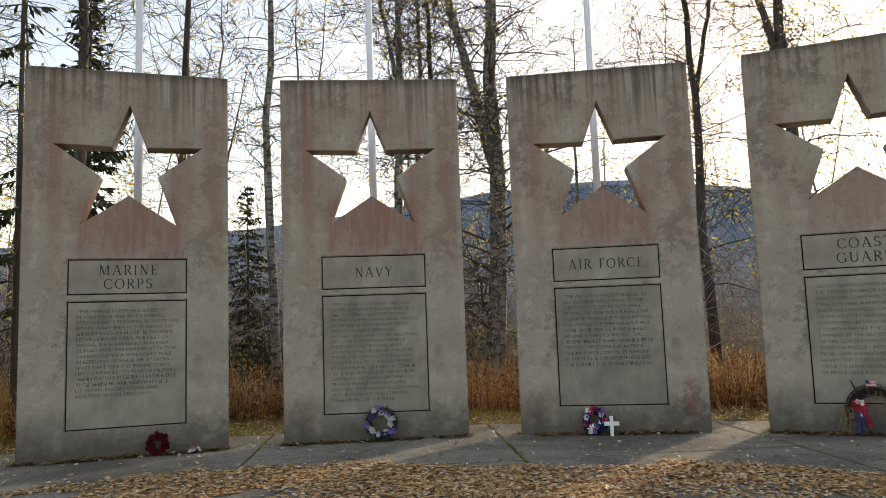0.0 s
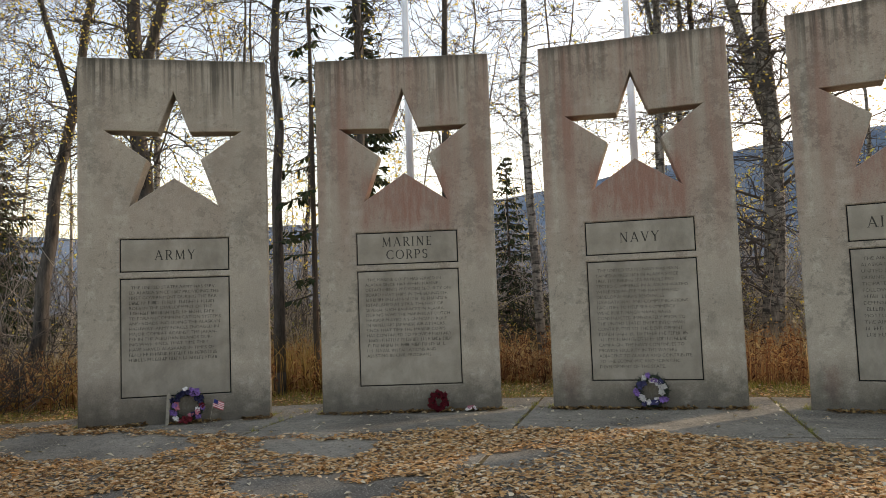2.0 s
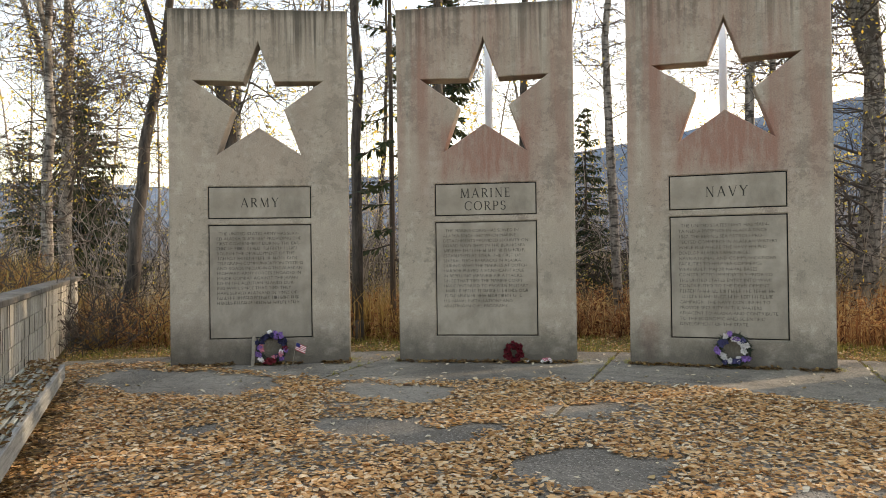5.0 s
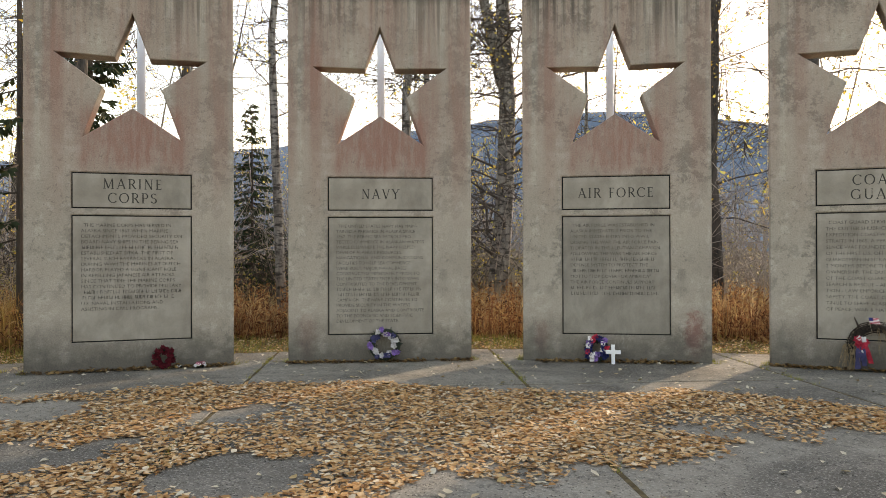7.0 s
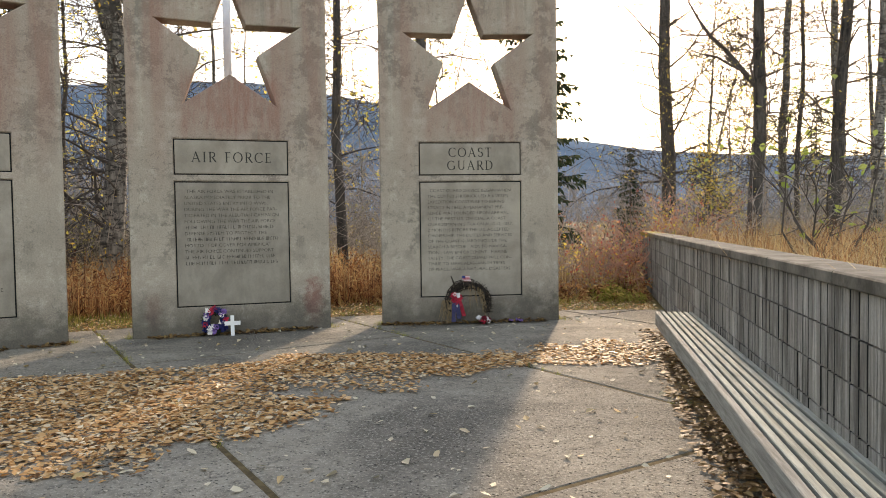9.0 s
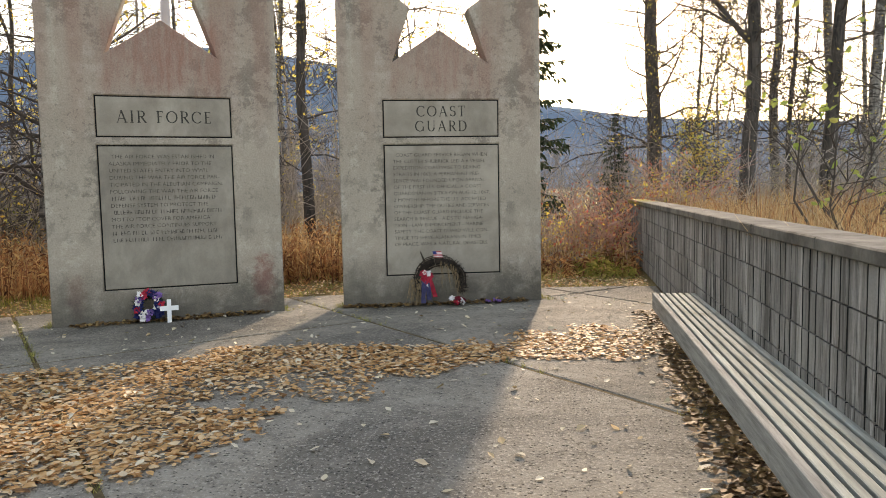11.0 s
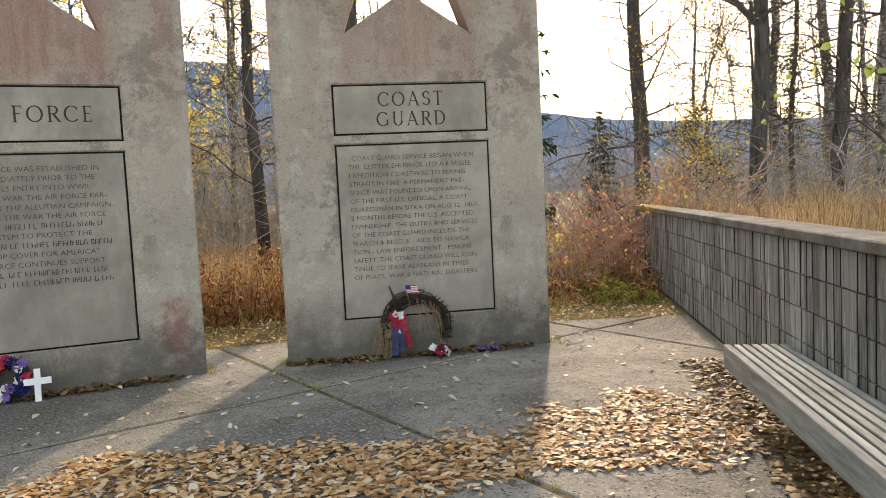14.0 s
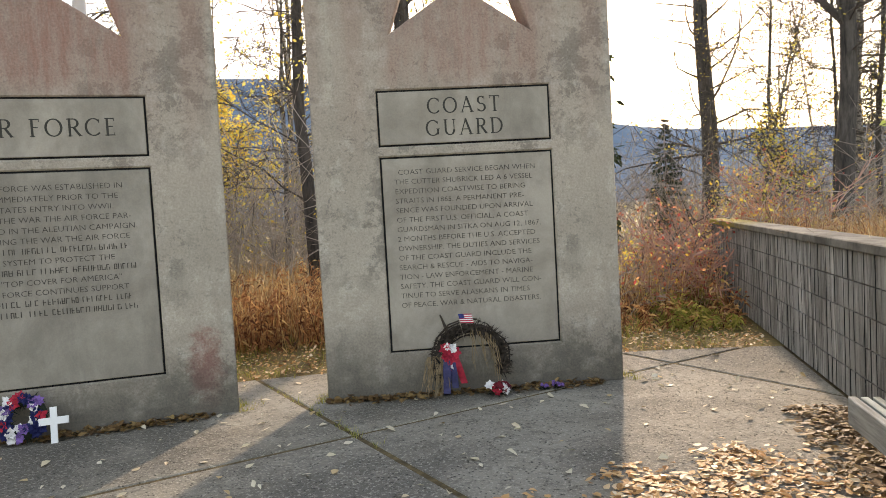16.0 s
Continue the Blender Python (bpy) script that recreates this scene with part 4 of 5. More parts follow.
bare_tree(6.08, 23.08, 19, 0.2, DARKBARK, 5, DARK, (0.012, 0), 0, 0.08, 0.1, 38, reach=1.3)
bare_tree(7.95, 29.9, 18, 0.21, BIRCH, 6, "straight grey-barked tree in dry grass", (0, 0), 0, 0.08, 0.12, 30, reach=1.2)
bare_tree(7.53, 24.3, 18, 0.18, BIRCH, 24, "straight grey-barked tree in dry grass", (0, 0), 0, 0.08, 0.12, 30, reach=1.2)
bare_tree(2.72, 23.97, 8.5, 0.07, BIRCH, 25, PALE, (0.02, 0), 4, 0.2, 0.15, 40, reach=1.3)
bare_tree(4.2, 23.8, 12, 0.05, DARKBARK, 26, "thin dark tree beside a stouter one", (0, 0), 0, 0.06, 0.15, 16)
# behind the slabs
bare_tree(-6.25, 16.7, 15, 0.13, DARKBARK, 7, "dark speckled tree with drooping side limbs", (-0.02, 0.0), 6, 0.14, 0.1, 40, reach=1.4)
bare_tree(-9.6, 12.7, 16, 0.23, BIRCH, 8, "stout birch with a dark foot and pale stem", (0.0, 0), 4, 0.2, 0.06, 70, reach=1.2)
bare_tree(-10.6, 12.1, 13, 0.1, DARKBARK, 9, DARK, (-0.01, 0), 0, 0.15, 0.15, 30)
bare_tree(-11.3, 8.3, 15, 0.095, BIRCH, 10, "straight birch with dark bands", (0.003, 0), 0, 0.15, 0.25, 26, reach=0.9)
bare_tree(-11.9, 3.33, 15, 0.1, DARKBARK, 11, DARK, (0.0, 0.012), 0, 0.12, 0.25, 26)
bare_tree(-18.0, -1.95, 14, 0.13, BIRCH, 12, PALE, (0, 0.01), 6, 0.2, 0.12, 56, reach=1.3)
bare_tree(-21.5, -1.9, 14, 0.2, BIRCH, 13, "forked birch with dark scars", (0, 0.02), 4, 0.2, 0.12, 56, reach=1.3)
bare_tree(-16.5, -0.35, 13, 0.15, DARKBARK, 14, "dark tree leaning over the dry grass", (0.0, 0.13), 6, 0.18, 0.3, 30)
bare_tree(-15.0, 1.7, 14, 0.21, DARKBARK, 15, "stout dark tree parted into two stems", (0.0, -0.01), 5, 0.3, 0.25, 44)
bare_tree(-12.4, 4.95, 15, 0.13, DARKBARK, 16, DARK, (0, 0), 0, 0.2, 0.3, 30)
bare_tree(-10.2, 10.5, 15, 0.11, BIRCH, 17, PALE, (0.03, 0.02), 5, 0.22, 0.3, 30)
bare_tree(-10.75, 11.7, 14, 0.09, BIRCH, 27, PALE, (-0.02, 0.02), 0, 0.22, 0.3, 26)
bare_tree(-3.75, 15.1, 14, 0.16, DARKBARK, 18, DARK, (0, 0), 6, 0.3, 0.2, 46, reach=1.4)
bare_tree(-13.76, 7.78, 16, 0.11, DARKBARK, 19, DARK, (0, 0), 0, 0.2, 0.3, 28)
bare_tree(-8.4, 19.8, 9, 0.07, BIRCH, 20, PALE, (0.03, 0), 0, 0.4, 0.2, 22)
YELLOW = "slender birch still full of yellow leaves"
bare_tree(-11.3, 21.6, 5.0, 0.06, BIRCH, 22, YELLOW, (0.0, 0), 3, 0.6, 0.08, 24, reach=0.85)
bare_tree(2.35, 21.0, 2.9, 0.03, BIRCH, 23, "slender birch with scattered yellow leaves", (0.02, 0), 3, 0.4, 0.08, 13, reach=0.5)
for k, (x, y, h, r, lean) in enumerate((
        (-21.8, 13.1, 13, 0.1, 0.02), (-26.0, 14.6, 15, 0.12, -0.02), (-23.2, 5.5, 14, 0.1, 0.02), (-28.1, 3.5, 15, 0.15, 0.0), (-20.4, 16.0, 14, 0.1, -0.02),
        (-14.0, 23.6, 13, 0.1, 0.02), (-27.0, 6.6, 16, 0.12, 0.0), (-24.0, -4.2, 14, 0.11, -0.03), (-30.0, 9.5, 16, 0.13, 0.02), (-11.2, 26.5, 14, 0.11, 0.0), (-17.5, 20.5, 13, 0.1, 0.02), (9.0, 29.5, 14, 0.1, -0.02))):
    bare_tree(x, y, h, r, (DARKBARK, BIRCH)[k % 2], 100 + k, (DARK, PALE)[k % 2], (lean, lean), (5, 6, 0)[k % 3], 0.3, 0.15, 17, reach=1.6)
spruce(-11.9, 3.98, 12.0, 1.25, 32, 0.45, 0.12, 0.055)
spruce(-22.8, -1.6, 7.4, 2.3, 33, 1.25)
spruce(-28.0, -3.6, 6.0, 1.6, 34)
spruce(-15.0, 10.1, 5.1, 1.25, 35, 1.0)
spruce(-14.3, 6.0, 9.0, 1.5, 31, 1.0, 0.3)
spruce(-2.0, 20.3, 13.0, 1.6, 36, 0.95)
spruce(0.55, 30.0, 4.2, 0.95, 37, 1.0)
spruce(9.6, 40.0, 7.5, 1.6, 38, 0.8)
spruce(12.0, 36.0, 6.0, 1.3, 39, 0.8)


def far_woods():
    """Thin bare trees that stand thick behind the nearer ones."""
    rnd, trunks, tips = random.Random(77), Heap(), []
    for k in range(140):
        az, r = radians(rnd.uniform(58, 200)), rnd.uniform(24, 75)
        if 86 < math.degrees(az) < 98 or 84 < math.degrees(az) < 101 and rnd.random() < 0.65:
            continue
        x, y = r * math.cos(az), r * math.sin(az)
        h, r0 = rnd.uniform(6, 15), rnd.uniform(0.04, 0.11)
        pts = [Vector((x, y, -0.1))]
        d = Vector((rnd.gauss(0, 0.05), rnd.gauss(0, 0.05), 1))
        for i in range(6):
            d = (d + Vector((rnd.gauss(0, 0.04), rnd.gauss(0, 0.04), 0))).normalized()
            pts.append(pts[-1] + d * h / 6)
        trunks.limb(pts, [r0 * (1 - 0.14 * i) for i in range(7)], 5)
        for i in range(17):
            f = rnd.uniform(0.1, 0.98)
            j = min(5, int(f * 6))
            b = pts[j].lerp(pts[j + 1], f * 6 - j)
            a = rnd.uniform(0, 6.3)
            grow(trunks, tips, b, (math.cos(a), math.sin(a), rnd.uniform(0.2, 0.9)), (0.5 + 1.6 * (1 - f)) * rnd.uniform(0.6, 1.2), 0.012, 1, rnd)
    ob = piece("far_woods", trunks.v, trunks.f, HAZEBARK)
    tagged(ob, "grey-brown bare woods standing thick behind", "woods", kind="stuff")
    pick = [t for t in tips if rnd.random() < 0.3]
    ob = piece("far_leaves", *leaf_quads(pick, 0.09, rnd, 2, 0.2), GOLD)
    tagged(ob, "last yellow leaves in the far woods", "leaves", kind="stuff")


far_woods()


def brush(name, count, place, height, material, seed, label, stems=5, leaf=None, leaves=0.5):
    """Thin woody shoots that fork once or twice; too many to count."""
    rnd, heap, tips = random.Random(seed), Heap(), []
    for _ in range(count):
        x, y = place(rnd)
        z = ground_height(x, y) - 0.03
        for _ in range(rnd.randint(2, stems)):
            h = height * rnd.uniform(0.5, 1.2)
            grow(heap, tips, (x + rnd.gauss(0, 0.1), y + rnd.gauss(0, 0.1), z), (rnd.gauss(0, 0.3), rnd.gauss(0, 0.3), 1), h, 0.004 + h * 0.003, 1, rnd)
    tagged(piece(name, heap.v, heap.f, material), label, "brush", kind="stuff")
    if leaf:
        pick = [t for t in tips if rnd.random() < leaves]
        tagged(piece(name + "_leaves", *leaf_quads(pick, 0.026, rnd, 2, 0.06), leaf), "small autumn leaves on thin brush", "leaves", kind="stuff")


def arc_place(a0, a1, r0, r1):
    """Places on an arc round the memorial's centre, but never on the plaza's side of a wall."""
    def pick(rnd):
        while True:
            a, r = radians(rnd.uniform(a0, a1)), math.sqrt(rnd.uniform(r0 * r0, r1 * r1))
            x, y = CENTRE.x + r * math.cos(a), CENTRE.y + r * math.sin(a)
            b = behind_wall(x, y)
            if not -0.15 < b < 0.3 and r > 14.5:
                return x, y
    return pick


brush("grey_brush", 430, arc_place(106, 192, 19.5, 33), 3.1, HAZEBARK, 51, "grey leafless brush behind the grass")
brush("red_brush", 70, arc_place(93, 105, 16.4, 20.5), 1.0, RUSTSTEM, 52, "reddish brush beside the block wall", leaf=REDLEAF, leaves=0.8)
brush("tan_brush", 60, arc_place(93, 105, 16.6, 20.5), 0.8, HAZEBARK, 60, "tan leafless brush beside the block wall", leaf=GOLD, leaves=0.4)
brush("golden_brush", 110, arc_place(108, 136, 21, 30), 2.5, HAZEBARK, 53, "brush with yellow leaves", leaf=GOLD, leaves=0.4)
brush("amber_brush", 150, arc_place(122, 175, 19.5, 29), 2.4, TWIG, 61, "low brush hung with amber leaves", leaf=GOLD, leaves=0.4)
brush("wall_end_brush", 40, arc_place(70, 104, 20.5, 32), 1.3, HAZEBARK, 50, "leafless brush beyond the wall's end, paled with painted haze", leaf=GOLD, leaves=0.3)
brush("dark_thicket", 70, arc_place(170, 181, 14.9, 17), 0.8, TWIG, 56, "dark leafless thicket by the streaked wall")
brush("right_brush", 40, lambda rnd: (rnd.uniform(1.5, 10), rnd.uniform(19, 32)), 2.0, HAZEBARK, 58, "yellow-leaved brush beyond the block wall", leaf=LIME, leaves=0.3)
brush("right_thicket", 230, lambda rnd: (rnd.uniform(-3, 14), rnd.uniform(24, 40)), 3.0, HAZEBARK, 59, "tangled brush beyond the block wall, paled with painted haze", leaf=STRAW, leaves=0.3)
brush("vine", 9, lambda rnd: (0.32 + rnd.gauss(0, 0.06), 15.55 + rnd.gauss(0, 0.1)), 1.0, TWIG, 57, "dark woody vine climbing the wall's end")
brush("green_brush", 120, arc_place(128, 165, 19, 27), 1.5, TWIG, 54, "low brush still partly green", leaf=GREEN, leaves=0.6)
brush("wall_brush", 50, lambda rnd: (rnd.uniform(2.0, 8), rnd.uniform(11, 30)), 1.6, HAZEBARK, 55, "thin grey brush behind the block wall", leaf=GOLD, leaves=0.12)


def blades(name, count, place, height, width, material, seed, label, lean=0.3, plume=0.0):
    """Grass: bent tapering blades."""
    rnd = np.random.RandomState(seed)
    pr = random.Random(seed)
    xy = np.array([place(pr) for _ in range(count // 9 + 1)])
    xy = np.repeat(xy, 9, axis=0)[:count] + rnd.normal(0, 0.09, (count, 2))
    z = np.array([ground_height(x, y) for x, y in xy[::9]])
    z = np.repeat(z, 9)[:count] - 0.02
    clump = np.repeat(np.array([noise.noise((p * 0.7, q * 0.7, 2.0)) for p, q in xy[::9]]), 9)[:count]
    h = height * rnd.uniform(0.4, 1.2, count) * np.clip(1 + 0.9 * clump, 0.45, 1.7)
    a = rnd.uniform(0, 2 * np.pi, count)
    l = np.abs(rnd.normal(0, lean, count)) * h
    dx, dy = np.cos(a) * l, np.sin(a) * l
    b = rnd.uniform(0, 2 * np.pi, count)
    w = width * rnd.uniform(0.6, 1.4, count)
    wx, wy = np.cos(b) * w / 2, np.sin(b) * w / 2
    v = np.zeros((count, 5, 3))
    x, y = xy[:, 0], xy[:, 1]
    v[:, 0] = np.stack([x - wx, y - wy, z], 1)
    v[:, 1] = np.stack([x + wx, y + wy, z], 1)
    v[:, 2] = np.stack([x + dx * 0.3 + wx * 0.8, y + dy * 0.3 + wy * 0.8, z + h * 0.6], 1)
    v[:, 3] = np.stack([x + dx * 0.3 - wx * 0.8, y + dy * 0.3 - wy * 0.8, z + h * 0.6], 1)
    v[:, 4] = np.stack([x + dx, y + dy, z + h], 1)
    faces = []
    for k in range(0, 5 * count, 5):
        faces += [(k, k + 1, k + 2, k + 3), (k + 3, k + 2, k + 4)]
    tagged(piece(name, v.reshape(-1, 3).tolist(), faces, material), label, "grass", kind="stuff")


def wall_place(rnd):
    while True:
        x, y = rnd.uniform(0.2, 8), rnd.uniform(2.5, 24)
        if behind_wall(x, y) > 0.3:
            return x, y


blades("dry_grass", 36000, arc_place(105, 195, 16.3, 24), 0.66, 0.01, TANGRASS, 61, "tall tan dry grass behind the memorial")
blades("rust_weeds", 12000, arc_place(104, 152, 15.9, 18.5), 0.5, 0.01, RUST, 62, "rust-red dead weeds behind the slabs", 0.6)
blades("golden_grass", 16000, arc_place(150, 190, 15.7, 19), 0.6, 0.012, STRAW, 63, "golden dry grass behind the slabs", 0.5)
blades("short_grass", 19000, arc_place(92, 175, 14.5, 16.5), 0.09, 0.008, GREEN, 64, "short green and yellow grass at the paving's edge", 0.6)
blades("wall_grass", 28000, wall_place, 0.45, 0.006, TANGRASS, 65, "fine tan grass above the block wall", 0.6)
blades("wall_weeds", 14000, wall_place, 0.55, 0.006, RUST, 67, "fine russet weeds above the block wall", 0.5)
blades("sparse_grass", 3500, arc_place(93, 105, 16.4, 22), 0.6, 0.009, TANGRASS, 68, "thin tan grass about the wall's end", 0.5)
blades("left_grass", 16000, arc_place(176, 196, 15, 23), 0.8, 0.009, STRAW, 66, "tan grass beyond the streaked wall", 0.4)


def weeds(name, count, place, height, seed, label, material, leaves=16):
    """Dead fireweed: upright stalks hung with curled narrow leaves and a ragged plume."""
    rnd, heap = random.Random(seed), Heap()
    for _ in range(count):
        x, y = place(rnd)
        h = height * rnd.uniform(0.5, 1.2)
        b = Vector((x, y, ground_height(x, y) - 0.02))
        d = Vector((rnd.gauss(0, 0.14), rnd.gauss(0, 0.14), 1)).normalized()
        heap.limb([b, b + d * h * 0.6, b + d * h + Vector((rnd.gauss(0, 0.05), rnd.gauss(0, 0.05), 0))], [0.005, 0.004, 0.002], 3)
        for k in range(leaves):
            f = rnd.uniform(0.12, 1.0)
            p = b + d * h * f
            a = rnd.uniform(0, 6.283)
            out = Vector((math.cos(a), math.sin(a), rnd.uniform(-0.9, 0.5))).normalized()
            w = out.cross(Vector((rnd.gauss(0, 1), rnd.gauss(0, 1), 1))).normalized() * rnd.uniform(0.006, 0.013)
            L = rnd.uniform(0.06, 0.14) * (1.25 - 0.5 * f)
            heap.add([p, p + out * L * 0.5 - w, p + out * L + Vector((0, 0, -L * 0.35)), p + out * L * 0.5 + w], [(0, 1, 2), (0, 2, 3)])
    tagged(piece(name, heap.v, heap.f, material), label, "weeds", kind="stuff")


weeds("dead_fireweed", 1150, arc_place(104, 156, 15.7, 18), 0.85, 71, "rust-brown dead fireweed behind the slabs", RUST)
weeds("mixed_weeds", 900, arc_place(150, 192, 15.2, 18.5), 0.8, 72, "brown weeds in the golden grass", RUST)
weeds("wall_end_weeds", 260, arc_place(92, 103, 15.4, 19), 0.42, 73, "russet weeds about the wall's end", RUST)
weeds("green_weeds", 90, arc_place(95, 101, 15.4, 17.5), 0.3, 74, "low green weeds at the wall's end", GREEN, 26)


def joint_place(rnd):
    """Along the joints of the paving, and at the corners of the slabs' feet."""
    if rnd.random() < 0.45:
        i, side = rnd.randint(0, 4), rnd.choice((-1, 1))
        v = slab_pose(i) @ Vector((side * (1.19 + abs(rnd.gauss(0, 0.05))), rnd.uniform(-0.05, 0.3), 0))
        return v.x, v.y
    s = 0.095 + rnd.choice((-1.5, -0.5, 0.5, 1.5)) * 3.05
    v = ACROSS * (s + rnd.gauss(0, 0.012)) + AXIS * rnd.choice((rnd.uniform(7.6, 10), rnd.uniform(2, 10)))
    return v.x, v.y


def tufts():
    rnd, heap = random.Random(19), Heap()
    for _ in range(190):
        x, y = joint_place(rnd)
        for _ in range(14):
            a, h = rnd.uniform(0, 6.283), rnd.uniform(0.015, 0.075)
            b = Vector((x + rnd.gauss(0, 0.018), y + rnd.gauss(0, 0.018), -0.012))
            t = b + Vector((math.cos(a) * h * 0.7, math.sin(a) * h * 0.7, h))
            w = Vector((-math.sin(a), math.cos(a), 0)) * 0.0025
            heap.add([b - w, b + w, t], [(0, 1, 2)])
    tagged(piece("joint_grass", heap.v, heap.f, GREEN), "small green tufts in the paving joints", "grass", kind="stuff")


tufts()


def yellow_sapling(x, y):
    """A young cottonwood with large yellow-green leaves."""
    rnd = random.Random(91)
    ob = thing("sapling", pose(x, y, ground_height(x, y) - 0.05), "young cottonwood with large yellow-green leaves", "sapling")
    stems, tips = Heap(), []
    for k in range(5):
        grow(stems, tips, (rnd.gauss(0, 0.12), rnd.gauss(0, 0.12), 0), (rnd.gauss(0, 0.22), rnd.gauss(0, 0.22), 1), rnd.uniform(1.3, 2.1), 0.018, 2, rnd)
    tagged(piece("stem", stems.v, stems.f, TWIG, ob), kind="stuff")
    piece("foliage", *leaf_quads([t for t in tips if rnd.random() < 0.3], 0.045, rnd, 1, 0.03, True), LIME, ob)


yellow_sapling(2.55, 9.6)

# ---- leaves on the paving ----
LEAF_EDGE = [(-11.0, -1.0), (-10.7, 0.1), (-9.6, 0.95), (-8.7, 1.65), (-8.3, 1.7), (-7.35, 3.2), (-7.3, 3.77), (-6.47, 4.71), (-5.93, 5.32), (-5.09, 5.59), (-4.25, 6.05), (-3.7, 6.55), (-3.08, 7.04), (-2.4, 7.4),
             (-0.9, 7.65), (-0.37, 8.3), (0.1, 8.78), (0.5, 8.6), (0.55, 7.4), (0.03, 7.42), (-0.52, 7.1), (-0.9, 6.95), (-1.32, 6.5), (-1.46, 5.96), (-1.91, 5.88), (-2.6, 5.75), (-2.3, 5.6), (-1.77, 5.52), (-1.92, 4.86),
             (-2.18, 4.42), (-2.43, 3.75), (-3.1, 3.65), (-2.8, 2.8), (-2.4, 1.0), (-1.8, -1.5), (-4, -3.2), (-9, -2.6)]
BARE = [
    [(-9.55, -0.8), (-10.3, -0.25), (-9.5, 0.6), (-8.67, 1.45), (-7.74, 1.11), (-7.9, 0.07)],
    [(-8.06, 1.79), (-7.77, 2.36), (-7.06, 3.0), (-6.54, 2.72), (-6.65, 2.06), (-7.34, 1.73)],
    [(-6.3, 1.2), (-6.1, 1.85), (-5.5, 2.2), (-5.25, 2.83), (-4.93, 2.33), (-5.05, 1.7), (-5.6, 1.25)],
    [(-5.38, 3.0), (-5.9, 3.5), (-5.75, 4.08), (-5.36, 4.05), (-5.1, 3.4)],
    [(-4.4, 2.33), (-4.53, 2.75), (-3.9, 3.3), (-3.3, 2.85), (-3.5, 2.35), (-4.0, 2.13)],
    [(-5.02, 4.8), (-4.8, 4.86), (-4.71, 4.62)],
    [(-6.5, 0.15), (-6.4, 0.5), (-6.1, 0.5), (-6.1, 0.2)],
    [(-2.52, 5.5), (-2.42, 5.75), (-2.0, 5.96), (-1.9, 5.75), (-2.27, 5.48)],
]


def inside(poly, x, y):
    hit = np.zeros(len(x), bool)
    for (x0, y0), (x1, y1) in zip(poly, poly[1:] + poly[:1]):
        cross = (y0 > y) != (y1 > y)
        hit ^= cross & (x < (x1 - x0) * (y - y0) / (y1 - y0 + 1e-12) + x0)
    return hit


def leaf_sheet(name, x, y, z, size, material, seed, label, curl=0.35, pitch=0.5):
    """Fallen leaves: pointed ovals folded along the rib, lying at all angles."""
    rnd = np.random.RandomState(seed)
    n = len(x)
    s = size * rnd.uniform(0.55, 1.3, n)
    a, t1, t2 = rnd.uniform(0, 2 * np.pi, n), rnd.normal(0, pitch * 0.5, n), rnd.normal(0, pitch * 0.6, n)
    c = rnd.normal(curl, 0.3, n)
    wide = rnd.uniform(0.6, 0.95, n)
    shape = np.array([(-0.5, 0, 0), (-0.15, 0.42, 1), (0.22, 0.3, 0.8), (0.55, 0, 0.2), (0.22, -0.3, 0.8), (-0.15, -0.42, 1), (0.0, 0, 0)])
    v = np.zeros((n, 7, 3))
    for k, (px, py, up) in enumerate(shape):
        lx, ly, lz = px * s, py * s * wide, up * c * s * 0.28
        lz = lz + lx * np.sin(t1) + ly * np.sin(t2)
        v[:, k, 0] = x + lx * np.cos(a) - ly * np.sin(a)
        v[:, k, 1] = y + lx * np.sin(a) + ly * np.cos(a)
        v[:, k, 2] = lz
    v[:, :, 2] += (z - v[:, :, 2].min(1))[:, None]
    faces = []
    for k in range(0, 7 * n, 7):
        faces += [(k, k + 6, k + 1), (k + 1, k + 6, k + 2), (k + 2, k + 6, k + 3), (k + 3, k + 6, k + 4), (k + 4, k + 6, k + 5), (k + 5, k + 6, k)]
    tagged(piece(name, v.reshape(-1, 3).tolist(), faces, material), label, "leaves", kind="stuff")


